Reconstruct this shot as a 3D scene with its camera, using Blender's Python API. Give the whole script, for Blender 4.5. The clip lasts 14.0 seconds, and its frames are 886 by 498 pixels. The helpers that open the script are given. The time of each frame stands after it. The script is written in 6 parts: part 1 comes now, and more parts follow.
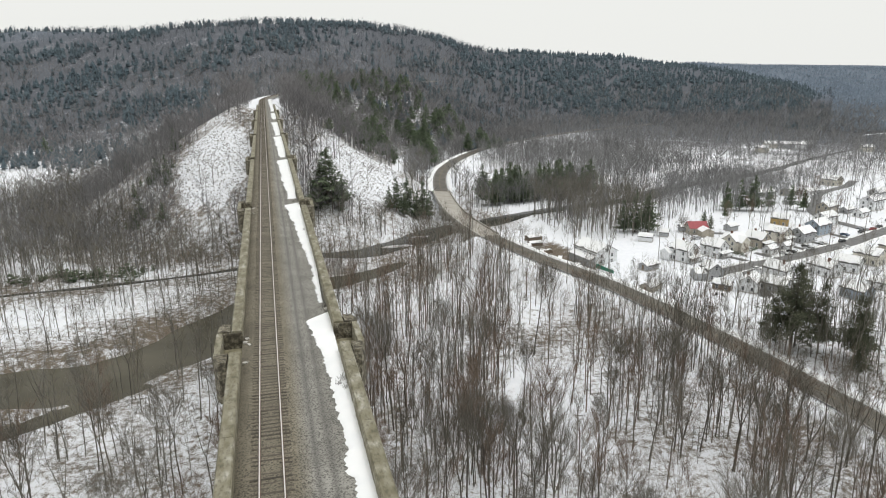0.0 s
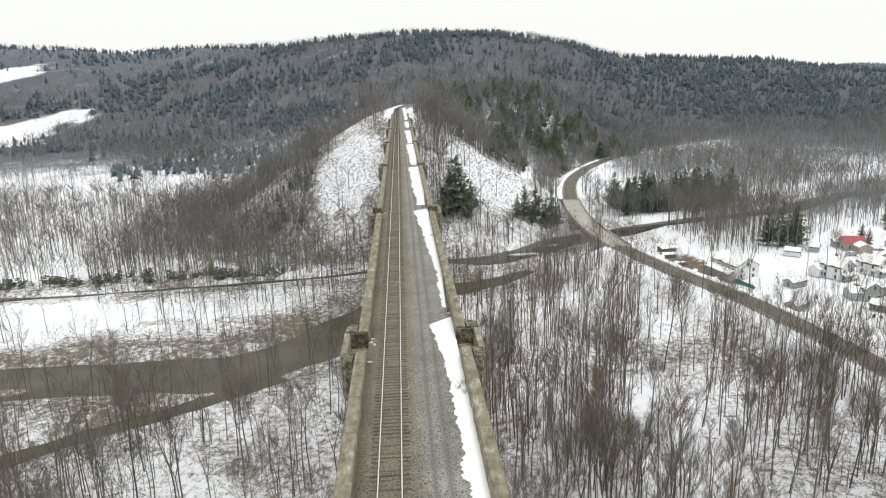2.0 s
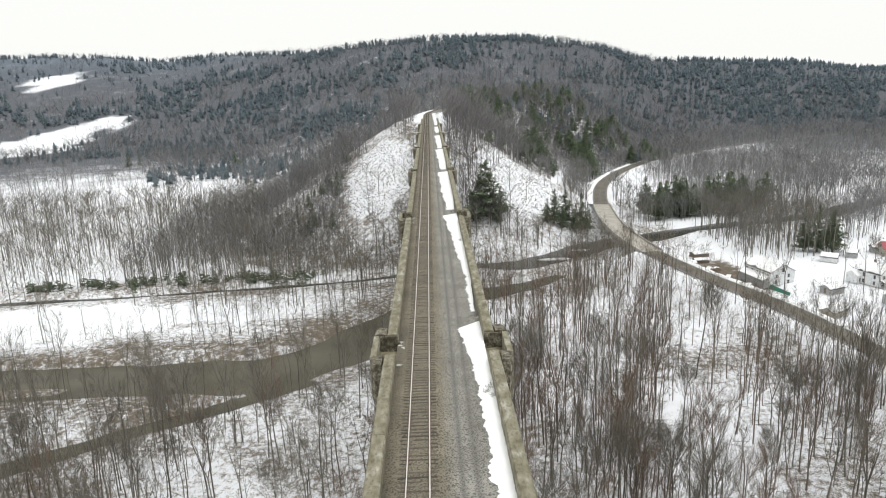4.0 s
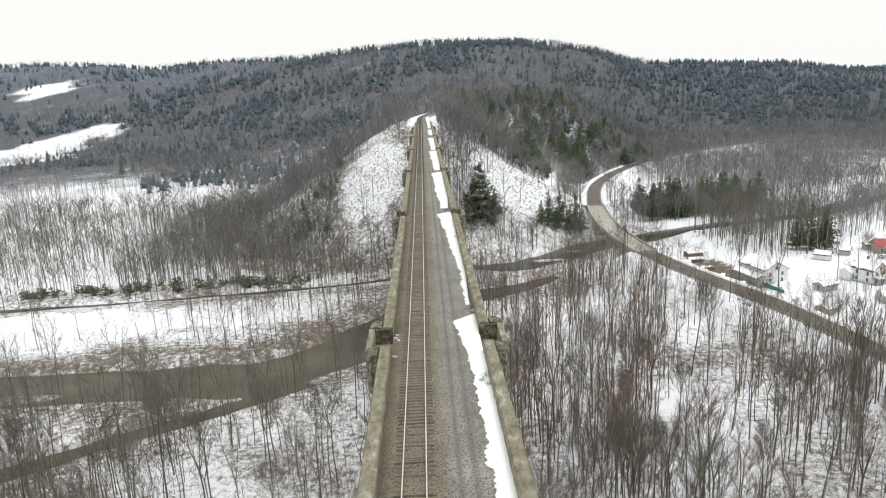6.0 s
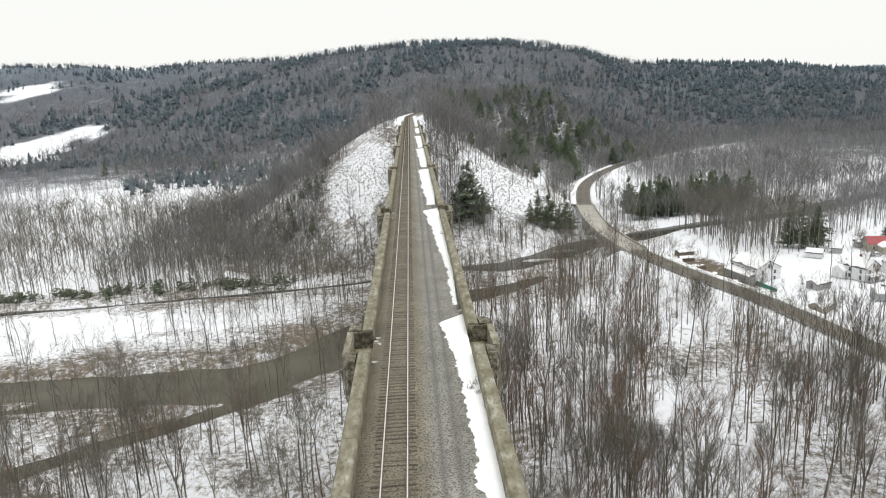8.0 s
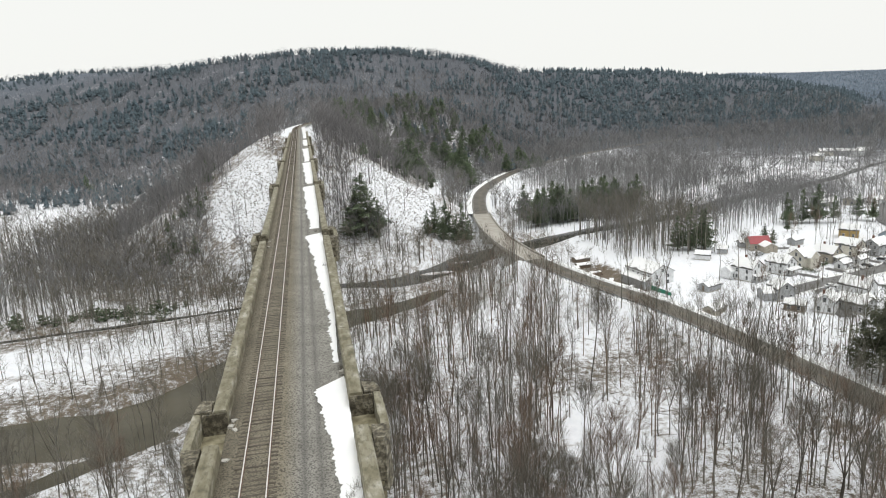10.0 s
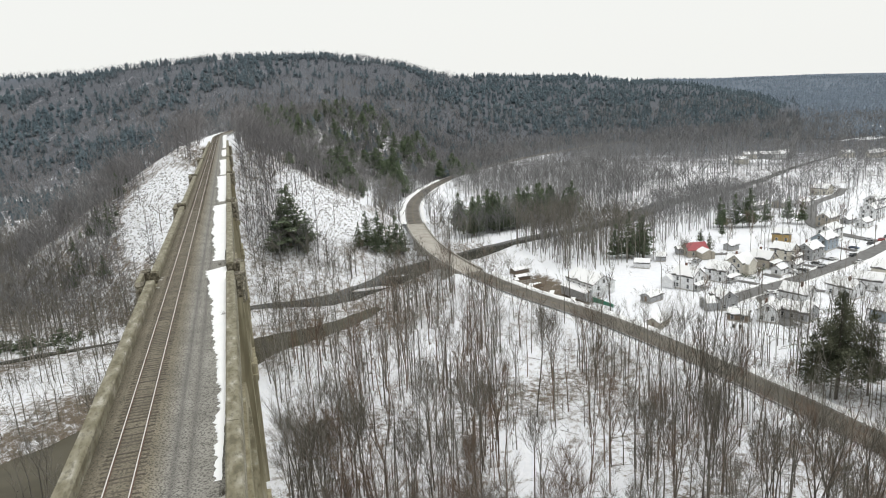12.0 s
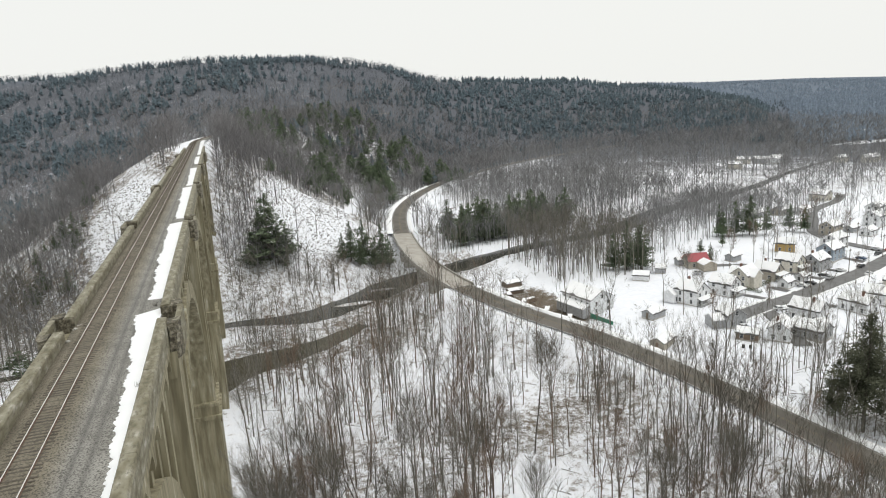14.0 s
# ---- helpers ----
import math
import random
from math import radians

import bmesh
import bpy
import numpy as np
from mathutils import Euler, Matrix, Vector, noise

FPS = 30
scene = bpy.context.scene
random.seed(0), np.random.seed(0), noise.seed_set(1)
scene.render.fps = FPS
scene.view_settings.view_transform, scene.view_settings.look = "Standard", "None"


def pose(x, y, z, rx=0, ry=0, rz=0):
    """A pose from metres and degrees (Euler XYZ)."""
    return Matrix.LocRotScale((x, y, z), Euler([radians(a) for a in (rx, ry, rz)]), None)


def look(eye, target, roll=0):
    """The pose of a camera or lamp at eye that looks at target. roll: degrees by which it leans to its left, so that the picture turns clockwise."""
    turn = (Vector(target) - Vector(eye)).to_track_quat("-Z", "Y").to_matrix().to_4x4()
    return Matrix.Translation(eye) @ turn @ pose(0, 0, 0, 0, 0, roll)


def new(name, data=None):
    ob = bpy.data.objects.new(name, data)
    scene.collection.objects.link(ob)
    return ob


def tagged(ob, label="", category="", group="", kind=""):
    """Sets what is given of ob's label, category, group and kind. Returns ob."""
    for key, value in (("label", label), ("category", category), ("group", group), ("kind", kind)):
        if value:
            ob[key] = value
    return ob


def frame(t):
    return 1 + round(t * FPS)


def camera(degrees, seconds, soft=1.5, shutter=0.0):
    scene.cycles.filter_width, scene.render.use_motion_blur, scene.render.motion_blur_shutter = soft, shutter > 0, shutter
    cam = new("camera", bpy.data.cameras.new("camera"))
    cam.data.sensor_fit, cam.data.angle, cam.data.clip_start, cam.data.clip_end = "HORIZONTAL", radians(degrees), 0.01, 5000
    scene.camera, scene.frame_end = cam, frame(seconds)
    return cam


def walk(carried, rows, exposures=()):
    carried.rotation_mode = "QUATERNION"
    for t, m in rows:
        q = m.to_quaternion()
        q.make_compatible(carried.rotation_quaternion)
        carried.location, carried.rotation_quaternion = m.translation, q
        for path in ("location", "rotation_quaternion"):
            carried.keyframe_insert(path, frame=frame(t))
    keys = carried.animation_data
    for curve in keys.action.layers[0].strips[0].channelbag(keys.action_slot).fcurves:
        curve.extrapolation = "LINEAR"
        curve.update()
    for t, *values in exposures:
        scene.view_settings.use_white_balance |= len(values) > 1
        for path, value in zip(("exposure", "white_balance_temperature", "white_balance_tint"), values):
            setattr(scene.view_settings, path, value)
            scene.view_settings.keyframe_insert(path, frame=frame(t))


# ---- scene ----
cam = camera(65.0, 14.0, soft=1.1)
PATH = [
    (0, (1.174, -0.311, 24.774), (1.643, 1.562, 24.252), -0.4),
    (0.5, (1.199, -0.348, 24.792), (1.58, 1.547, 24.276), -0.7),
    (1, (1.262, -0.18, 24.738), (1.647, 1.715, 24.227), -1.0),
    (1.5, (1.43, -0.235, 24.704), (1.62, 1.692, 24.203), -1.3),
    (2, (1.542, -0.469, 24.767), (1.651, 1.466, 24.272), -1.6),
    (2.5, (1.587, -0.648, 24.765), (1.662, 1.29, 24.276), -1.7),
    (3, (1.582, -0.813, 24.846), (1.614, 1.128, 24.362), -1.8),
    (5.5, (1.637, -1.021, 24.701), (1.67, 0.922, 24.231), -2.4),
    (6, (1.609, -1.46, 23.698), (1.649, 0.484, 23.232), -2.6),
    (6.5, (1.665, -1.443, 22.291), (1.711, 0.501, 21.823), -2.7),
    (7, (1.692, -0.384, 21.724), (1.747, 1.559, 21.256), -2.7),
    (9.5, (3.848, 12.933, 21.757), (4.083, 14.867, 21.305), -3.0),
    (10, (4.731, 16.262, 21.692), (5.092, 18.176, 21.238), -3.1),
    (10.5, (5.462, 20.361, 21.553), (5.906, 22.258, 21.1), -3.2),
    (11, (6.475, 24.059, 21.746), (6.984, 25.939, 21.291), -3.1),
    (11.5, (7.629, 28.127, 21.629), (8.166, 30.0, 21.177), -3.2),
    (12, (8.682, 32.066, 21.612), (9.227, 33.937, 21.163), -3.2),
    (12.5, (9.909, 36.29, 21.656), (10.461, 38.16, 21.209), -3.2),
    (13, (11.336, 40.334, 21.55), (11.895, 42.202, 21.106), -3.2),
    (13.5, (12.667, 44.623, 21.38), (13.235, 46.489, 20.938), -3.3),
    (14, (14.123, 48.92, 21.274), (14.7, 50.783, 20.834), -3.2),
]
walk(cam, [(t, look(eye, target, roll)) for t, eye, target, roll in PATH],
     exposures=[(0, -0.06), (1, 0.04), (2.2, 0.14), (6.5, 0.14), (9.5, 0.06), (11.5, 0.02), (14, 0.0)])

# ---- light ----
world = bpy.data.worlds.new("overcast")
scene.world = world
world.use_nodes = True
wn, wl = world.node_tree.nodes, world.node_tree.links
wn.clear()
w_out = wn.new("ShaderNodeOutputWorld")
w_bg = wn.new("ShaderNodeBackground")
w_mix = wn.new("ShaderNodeMixRGB")
w_sky = wn.new("ShaderNodeTexSky")
w_sky.sky_type = "NISHITA"
w_sky.sun_disc = False
w_sky.sun_elevation = radians(70)
w_sky.sun_rotation = radians(124)
w_sky.dust_density = 4.0
w_mix.inputs[0].default_value = 0.955
w_mix.inputs[2].default_value = (9.42, 9.5, 9.2, 1)
w_bg.inputs[1].default_value = 0.098
wl.new(w_sky.outputs[0], w_mix.inputs[1])
wl.new(w_mix.outputs[0], w_bg.inputs[0])
wl.new(w_bg.outputs[0], w_out.inputs[0])

sun_data = bpy.data.lights.new("sun", "SUN")
sun_data.energy, sun_data.angle, sun_data.color = 1.15, radians(30), (0.98, 0.985, 0.97)
sun = new("sun", sun_data)
sun.matrix_world = look((75, -50, 250), (0, 0, 0))

# ---- materials ----


def mat(name, stops, scale=1.0, rough=0.85, detail=6.0, bump=0.3, bump_scale=8.0, metal=0.0, second=None, island=0.0, obj_random=0.0, stretch=(1, 1, 1), bump_dist=0.05):
    """A surface: colour ramp over noise, a second finer noise over it, relief."""
    m = bpy.data.materials.new(name)
    m.use_nodes = True
    n, k = m.node_tree.nodes, m.node_tree.links
    b = n["Principled BSDF"]
    b.inputs["Roughness"].default_value, b.inputs["Metallic"].default_value = rough, metal
    co = n.new("ShaderNodeTexCoord")
    mp = n.new("ShaderNodeMapping")
    mp.inputs["Scale"].default_value = stretch
    geo = n.new("ShaderNodeNewGeometry")
    k.new(geo.outputs["Position"], mp.inputs["Vector"])
    t1 = n.new("ShaderNodeTexNoise")
    t1.inputs["Scale"].default_value, t1.inputs["Detail"].default_value = scale, detail
    k.new(mp.outputs[0], t1.inputs["Vector"])
    r = n.new("ShaderNodeValToRGB")
    e = r.color_ramp.elements
    e[0].position, e[0].color = stops[0][0], (*stops[0][1], 1)
    e[1].position, e[1].color = stops[-1][0], (*stops[-1][1], 1)
    for p, c in stops[1:-1]:
        x = e.new(p)
        x.color = (*c, 1)
    k.new(t1.outputs[0], r.inputs[0])
    col = r.outputs[0]
    t2 = n.new("ShaderNodeTexNoise")
    t2.inputs["Scale"].default_value, t2.inputs["Detail"].default_value = bump_scale, 4
    k.new(mp.outputs[0], t2.inputs["Vector"])
    if second:
        amount, c2, lo, hi = second
        rr = n.new("ShaderNodeMapRange")
        rr.inputs[1].default_value, rr.inputs[2].default_value, rr.inputs[4].default_value = lo, hi, amount
        k.new(t2.outputs[0], rr.inputs[0])
        mx = n.new("ShaderNodeMixRGB")
        mx.inputs[2].default_value = (*c2, 1)
        k.new(rr.outputs[0], mx.inputs[0])
        k.new(col, mx.inputs[1])
        col = mx.outputs[0]
    if island or obj_random:
        hs = n.new("ShaderNodeHueSaturation")
        mr = n.new("ShaderNodeMapRange")
        a = island or obj_random
        mr.inputs[3].default_value, mr.inputs[4].default_value = 1 - a, 1 + a
        if island:
            k.new(geo.outputs["Random Per Island"], mr.inputs[0])
        else:
            oi = n.new("ShaderNodeObjectInfo")
            k.new(oi.outputs["Random"], mr.inputs[0])
        k.new(mr.outputs[0], hs.inputs["Value"])
        k.new(col, hs.inputs["Color"])
        col = hs.outputs[0]
    k.new(col, b.inputs["Base Color"])
    if bump:
        bp = n.new("ShaderNodeBump")
        bp.inputs["Strength"].default_value, bp.inputs["Distance"].default_value = bump, bump_dist
        k.new(t2.outputs[0], bp.inputs["Height"])
        k.new(bp.outputs[0], b.inputs["Normal"])
    return m


def ground_mat():
    """Snow with leaf litter and dead grass showing through; 'cover' says how much of it lies bare, 'wooded' tints it
    blue-grey with distance for far woods and haze.
    """
    m = bpy.data.materials.new("snowy_ground")
    m.use_nodes = True
    n, k = m.node_tree.nodes, m.node_tree.links
    b = n["Principled BSDF"]
    b.inputs["Roughness"].default_value = 0.9
    b.inputs["Specular IOR Level"].default_value = 0.0
    geo = n.new("ShaderNodeNewGeometry")
    at = n.new("ShaderNodeAttribute")
    at.attribute_name = "cover"

    def noise_tex(scale, detail, rough=0.6):
        t = n.new("ShaderNodeTexNoise")
        t.inputs["Scale"].default_value, t.inputs["Detail"].default_value, t.inputs["Roughness"].default_value = scale, detail, rough
        k.new(geo.outputs["Position"], t.inputs["Vector"])
        return t.outputs[0]

    def math_node(op, x, y):
        q = n.new("ShaderNodeMath")
        q.operation = op
        for i, v in enumerate((x, y)):
            if isinstance(v, (int, float)):
                q.inputs[i].default_value = v
            else:
                k.new(v, q.inputs[i])
        return q.outputs[0]
    big, fine, speck = noise_tex(0.05, 5), noise_tex(0.5, 9, 0.75), noise_tex(2.6, 5, 0.75)
    s1 = math_node("ADD", math_node("MULTIPLY", big, 0.3), math_node("ADD", math_node("MULTIPLY", fine, 0.75), math_node("MULTIPLY", speck, 0.5)))
    s2 = math_node("ADD", s1, math_node("MULTIPLY", math_node("SUBTRACT", at.outputs["Fac"], 0.5), 0.62))
    mr = n.new("ShaderNodeMapRange")
    mr.interpolation_type = "SMOOTHSTEP"
    mr.inputs[1].default_value, mr.inputs[2].default_value = 0.80, 0.98
    k.new(s2, mr.inputs[0])
    lit = n.new("ShaderNodeValToRGB")
    e = lit.color_ramp.elements
    e[0].position, e[0].color = 0.35, (0.085, 0.07, 0.055, 1)
    e[1].position, e[1].color = 0.65, (0.24, 0.2, 0.155, 1)
    k.new(speck, lit.inputs[0])
    snow = n.new("ShaderNodeValToRGB")
    e = snow.color_ramp.elements
    e[0].position, e[0].color = 0.3, (0.8, 0.82, 0.87, 1)
    e[1].position, e[1].color = 0.6, (0.91, 0.92, 0.95, 1)
    k.new(fine, snow.inputs[0])
    haze_at = n.new("ShaderNodeAttribute")
    haze_at.attribute_name = "wooded"
    # Litter fades to blue-grey far off: distant woods with haze painted in.
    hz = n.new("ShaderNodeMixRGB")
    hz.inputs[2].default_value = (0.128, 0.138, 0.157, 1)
    wf = math_node("MINIMUM", math_node("MULTIPLY", haze_at.outputs["Fac"], 1.55), 1.0)
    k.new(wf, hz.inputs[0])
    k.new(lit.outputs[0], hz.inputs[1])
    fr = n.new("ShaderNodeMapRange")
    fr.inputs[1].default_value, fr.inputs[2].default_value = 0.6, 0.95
    k.new(haze_at.outputs["Fac"], fr.inputs[0])
    # Paler blue for the furthest ground, again haze in the colour.
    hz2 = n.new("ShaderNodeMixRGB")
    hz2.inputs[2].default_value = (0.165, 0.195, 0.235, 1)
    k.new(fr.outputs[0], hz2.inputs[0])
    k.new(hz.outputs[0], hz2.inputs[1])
    mx = n.new("ShaderNodeMixRGB")
    k.new(mr.outputs[0], mx.inputs[0])
    k.new(snow.outputs[0], mx.inputs[1])
    k.new(hz2.outputs[0], mx.inputs[2])
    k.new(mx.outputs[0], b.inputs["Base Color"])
    bp = n.new("ShaderNodeBump")
    bp.inputs["Strength"].default_value, bp.inputs["Distance"].default_value = 0.6, 0.7
    k.new(fine, bp.inputs["Height"])
    k.new(bp.outputs[0], b.inputs["Normal"])
    return m


M_GROUND = ground_mat()
M_SNOW = mat("clean_snow", [(0.3, (0.86, 0.87, 0.88)), (0.7, (0.92, 0.92, 0.92))], scale=0.5, bump=0.25, bump_scale=2.5, rough=0.6, bump_dist=0.1)
M_WATER = mat("brown_creek_water", [(0.35, (0.062, 0.056, 0.037)), (0.65, (0.098, 0.088, 0.062))], scale=0.08, rough=0.2, bump=0.25, bump_scale=1.0, stretch=(0.6, 1, 1))
M_WATER.node_tree.nodes["Principled BSDF"].inputs["Specular IOR Level"].default_value = 0.1
M_CREEK = mat("dark_creek_water", [(0.35, (0.03, 0.03, 0.024)), (0.65, (0.062, 0.058, 0.045))], scale=0.1, rough=0.2, bump=0.3, bump_scale=1.2)
M_CREEK.node_tree.nodes["Principled BSDF"].inputs["Specular IOR Level"].default_value = 0.2
M_CONCRETE = mat("weathered_concrete", [(0.34, (0.172, 0.152, 0.095)), (0.5, (0.27, 0.242, 0.156)), (0.62, (0.345, 0.316, 0.22)), (0.74, (0.5, 0.47, 0.375))], scale=1.1, detail=9, bump=0.3, bump_scale=3.5,
                 second=(0.5, (0.12, 0.106, 0.064), 0.52, 0.72), stretch=(1, 1, 0.1))
M_BALLAST = mat("grey_ballast", [(0.3, (0.228, 0.219, 0.195)), (0.7, (0.36, 0.349, 0.315))], scale=0.3, detail=8, bump=1.0, bump_scale=8,
                second=(0.85, (0.06, 0.056, 0.048), 0.46, 0.62), bump_dist=0.08)
M_TIE = mat("old_timber_tie", [(0.3, (0.06, 0.05, 0.037)), (0.7, (0.118, 0.1, 0.075))], scale=3, bump=0.6, bump_scale=20, obj_random=0.35)
M_RAIL = mat("rusty_rail_side", [(0.3, (0.10, 0.055, 0.035)), (0.7, (0.17, 0.10, 0.07))], scale=4, rough=0.7, bump=0.2)
M_RAILTOP = mat("polished_rail_head", [(0.3, (0.82, 0.77, 0.73)), (0.7, (0.93, 0.89, 0.86))], scale=4, rough=0.35, metal=1.0, bump=0)
M_ASPHALT = mat("salted_asphalt", [(0.3, (0.085, 0.076, 0.064)), (0.7, (0.165, 0.15, 0.128))], scale=0.15, detail=8, bump=0.2, bump_scale=12)
M_STREET = mat("wet_grey_street", [(0.3, (0.105, 0.104, 0.102)), (0.7, (0.185, 0.183, 0.18))], scale=0.4, detail=8, rough=0.6, bump=0.2, bump_scale=10)
M_ROADCONC = mat("bridge_deck_concrete", [(0.3, (0.31, 0.285, 0.25)), (0.7, (0.45, 0.425, 0.38))], scale=0.2, detail=8, bump=0.2, bump_scale=12)
M_BARK = mat("grey_brown_bark", [(0.3, (0.095, 0.085, 0.071)), (0.7, (0.205, 0.186, 0.158))], scale=0.8, bump=0.5, bump_scale=9, stretch=(1, 1, 0.2), obj_random=0.35)
M_TWIG = mat("bare_twigs", [(0.3, (0.134, 0.124, 0.105)), (0.7, (0.232, 0.219, 0.19))], scale=0.05, bump=0, island=0.35)
M_PINE = mat("pine_needles", [(0.3, (0.085, 0.115, 0.072)), (0.7, (0.16, 0.2, 0.122))], scale=0.3, bump=0, island=0.4)
M_DARKPINE = mat("dark_pine_needles", [(0.3, (0.06, 0.068, 0.045)), (0.7, (0.125, 0.13, 0.09))], scale=0.3, bump=0, island=0.4)
M_TWIGRED = mat("reddish_twigs", [(0.3, (0.155, 0.115, 0.09)), (0.7, (0.245, 0.19, 0.15))], scale=0.05, bump=0, island=0.35)
M_NEEDLE = mat("conifer_needles", [(0.3, (0.07, 0.095, 0.064)), (0.7, (0.15, 0.175, 0.112))], scale=0.3, bump=0, island=0.4)
M_MIDTWIG = mat("grey_twigs", [(0.3, (0.172, 0.171, 0.171)), (0.7, (0.282, 0.281, 0.28))], scale=0.04, bump=0, island=0.3)
M_LOWWOOD = mat("leafless_hill_foot_wood", [(0.3, (0.16, 0.155, 0.157)), (0.7, (0.24, 0.233, 0.234))], scale=0.01, bump=0, island=0.2)
M_PARAPET = mat("mossy_worn_concrete", [(0.3, (0.12, 0.108, 0.068)), (0.44, (0.2, 0.182, 0.122)), (0.58, (0.265, 0.248, 0.185)), (0.7, (0.42, 0.4, 0.34))], scale=1.3, detail=12, bump=0.3, bump_scale=5,
                second=(0.6, (0.085, 0.076, 0.05), 0.5, 0.68), stretch=(1, 0.45, 1))
# Blue-grey instead of bark brown: haze painted into the far hillside trees.
M_FARWOOD = mat("hazy_leafless_wood", [(0.3, (0.135, 0.144, 0.163)), (0.7, (0.19, 0.197, 0.215))], scale=0.006, bump=0, island=0.1)
# Pale, even blue: the haze over the ridge is put into the tree colour.
M_RIDGE = mat("hazy_ridge_trees", [(0.3, (0.215, 0.262, 0.32)), (0.7, (0.245, 0.293, 0.35))], scale=0.01, bump=0, island=0.12)
# Bluer and paler than the near needles, to stand in for haze.
M_FARPINE = mat("hazy_conifers", [(0.3, (0.09, 0.122, 0.142)), (0.7, (0.136, 0.172, 0.192))], scale=0.02, bump=0, island=0.25)
M_STAINED = mat("stained_concrete", [(0.36, (0.06, 0.052, 0.036)), (0.5, (0.16, 0.142, 0.1)), (0.66, (0.32, 0.295, 0.23))], scale=2.2, detail=8, bump=0.7, bump_scale=6, second=(0.7, (0.035, 0.03, 0.024), 0.48, 0.62))
M_PALECONC = mat("pale_concrete", [(0.3, (0.36, 0.345, 0.31)), (0.7, (0.55, 0.53, 0.49))], scale=0.5, detail=8, bump=0.3, bump_scale=5, second=(0.5, (0.2, 0.18, 0.15), 0.55, 0.72))
M_PAINT = mat("worn_white_paint", [(0.4, (0.3, 0.29, 0.27)), (0.55, (0.62, 0.61, 0.58))], scale=1.5, bump=0)
M_YELLOW = mat("worn_yellow_paint", [(0.42, (0.16, 0.14, 0.11)), (0.6, (0.27, 0.21, 0.1))], scale=1.5, bump=0)
M_GALV = mat("galvanised_steel", [(0.3, (0.34, 0.34, 0.34)), (0.7, (0.48, 0.48, 0.48))], scale=2, rough=0.5, metal=0.6, bump=0)

M_STONE = mat("grey_stone", [(0.3, (0.15, 0.145, 0.135)), (0.7, (0.32, 0.31, 0.29))], scale=0.6, bump=0.4, bump_scale=4, island=0.3)

for m in (M_BARK, M_TWIG, M_MIDTWIG, M_TWIGRED, M_NEEDLE, M_PINE, M_DARKPINE, M_FARWOOD, M_LOWWOOD, M_RIDGE, M_FARPINE, M_STONE):
    m.node_tree.nodes["Principled BSDF"].inputs["Specular IOR Level"].default_value = 0.1

# ---- mesh helpers ----


def mesh_np(name, v, f, materials, mi=None, smooth_faces=False):
    """A mesh from vertex rows and rows of corners, all faces alike in corners."""
    v, f = np.asarray(v, np.float32), np.asarray(f, np.int32)
    me = bpy.data.meshes.new(name)
    me.vertices.add(len(v))
    me.vertices.foreach_set("co", v.ravel())
    n = f.shape[1]
    me.loops.add(f.size)
    me.loops.foreach_set("vertex_index", f.ravel())
    me.polygons.add(len(f))
    me.polygons.foreach_set("loop_start", np.arange(0, f.size, n, dtype=np.int32))
    for m in materials:
        me.materials.append(m)
    if mi is not None:
        me.polygons.foreach_set("material_index", np.asarray(mi, np.int32))
    me.polygons.foreach_set("use_smooth", np.full(len(f), smooth_faces))
    me.update(calc_edges=True)
    me.validate()
    return me


def thing(name, label, category, group="", at=None, kind=""):
    ob = new(name)
    if at is not None:
        ob.matrix_basis = at
    return tagged(ob, label, category, group, kind)


def part(name, bm, material, parent, label="", at=None):
    me = bm if isinstance(bm, bpy.types.Mesh) else bpy.data.meshes.new(name)
    if not isinstance(bm, bpy.types.Mesh):
        bm.to_mesh(me)
        bm.free()
        for m in (material if isinstance(material, (list, tuple)) else [material]):
            me.materials.append(m)
    ob = new(name, me)
    ob.parent = parent
    if at is not None:
        ob.matrix_basis = at
    return tagged(ob, label)


def box(bm, x0, y0, z0, x1, y1, z1, mi=0):
    vs = [bm.verts.new((x, y, z)) for x in (x0, x1) for y in (y0, y1) for z in (z0, z1)]
    for q in ((0, 1, 3, 2), (4, 6, 7, 5), (0, 4, 5, 1), (2, 3, 7, 6), (0, 2, 6, 4), (1, 5, 7, 3)):
        bm.faces.new([vs[i] for i in q]).material_index = mi
    return bm


def prism(bm, outline, x0, x1, mi=0):
    """A solid with the outline (y, z), anticlockwise, from x0 to x1."""
    a = [bm.verts.new((x0, y, z)) for y, z in outline]
    b = [bm.verts.new((x1, y, z)) for y, z in outline]
    fs = [bm.faces.new(a[::-1]), bm.faces.new(b)]
    for i in range(len(a)):
        j = (i + 1) % len(a)
        fs.append(bm.faces.new((a[i], a[j], b[j], b[i])))
    for f in fs:
        f.material_index = mi
    return bm


def ss(a, b, x):
    t = np.clip((x - a) / (b - a), 0, 1)
    return t * t * (3 - 2 * t)


def wave(x, y, s, seed=0.0):
    """Smooth uneven field of about -1 to 1 with features of s metres."""
    x, y = x / s, y / s
    return (np.sin(1.3 * x + 0.7 * y + seed) + np.sin(-0.9 * x + 1.6 * y + 2.1 * seed + 1) + np.sin(2.3 * x - 1.1 * y + 0.7 * seed + 4)
            + np.sin(0.4 * x + 2.9 * y + 3.3 * seed + 2) + 0.6 * np.sin(4.1 * x + 3.3 * y + seed)) / 3.2


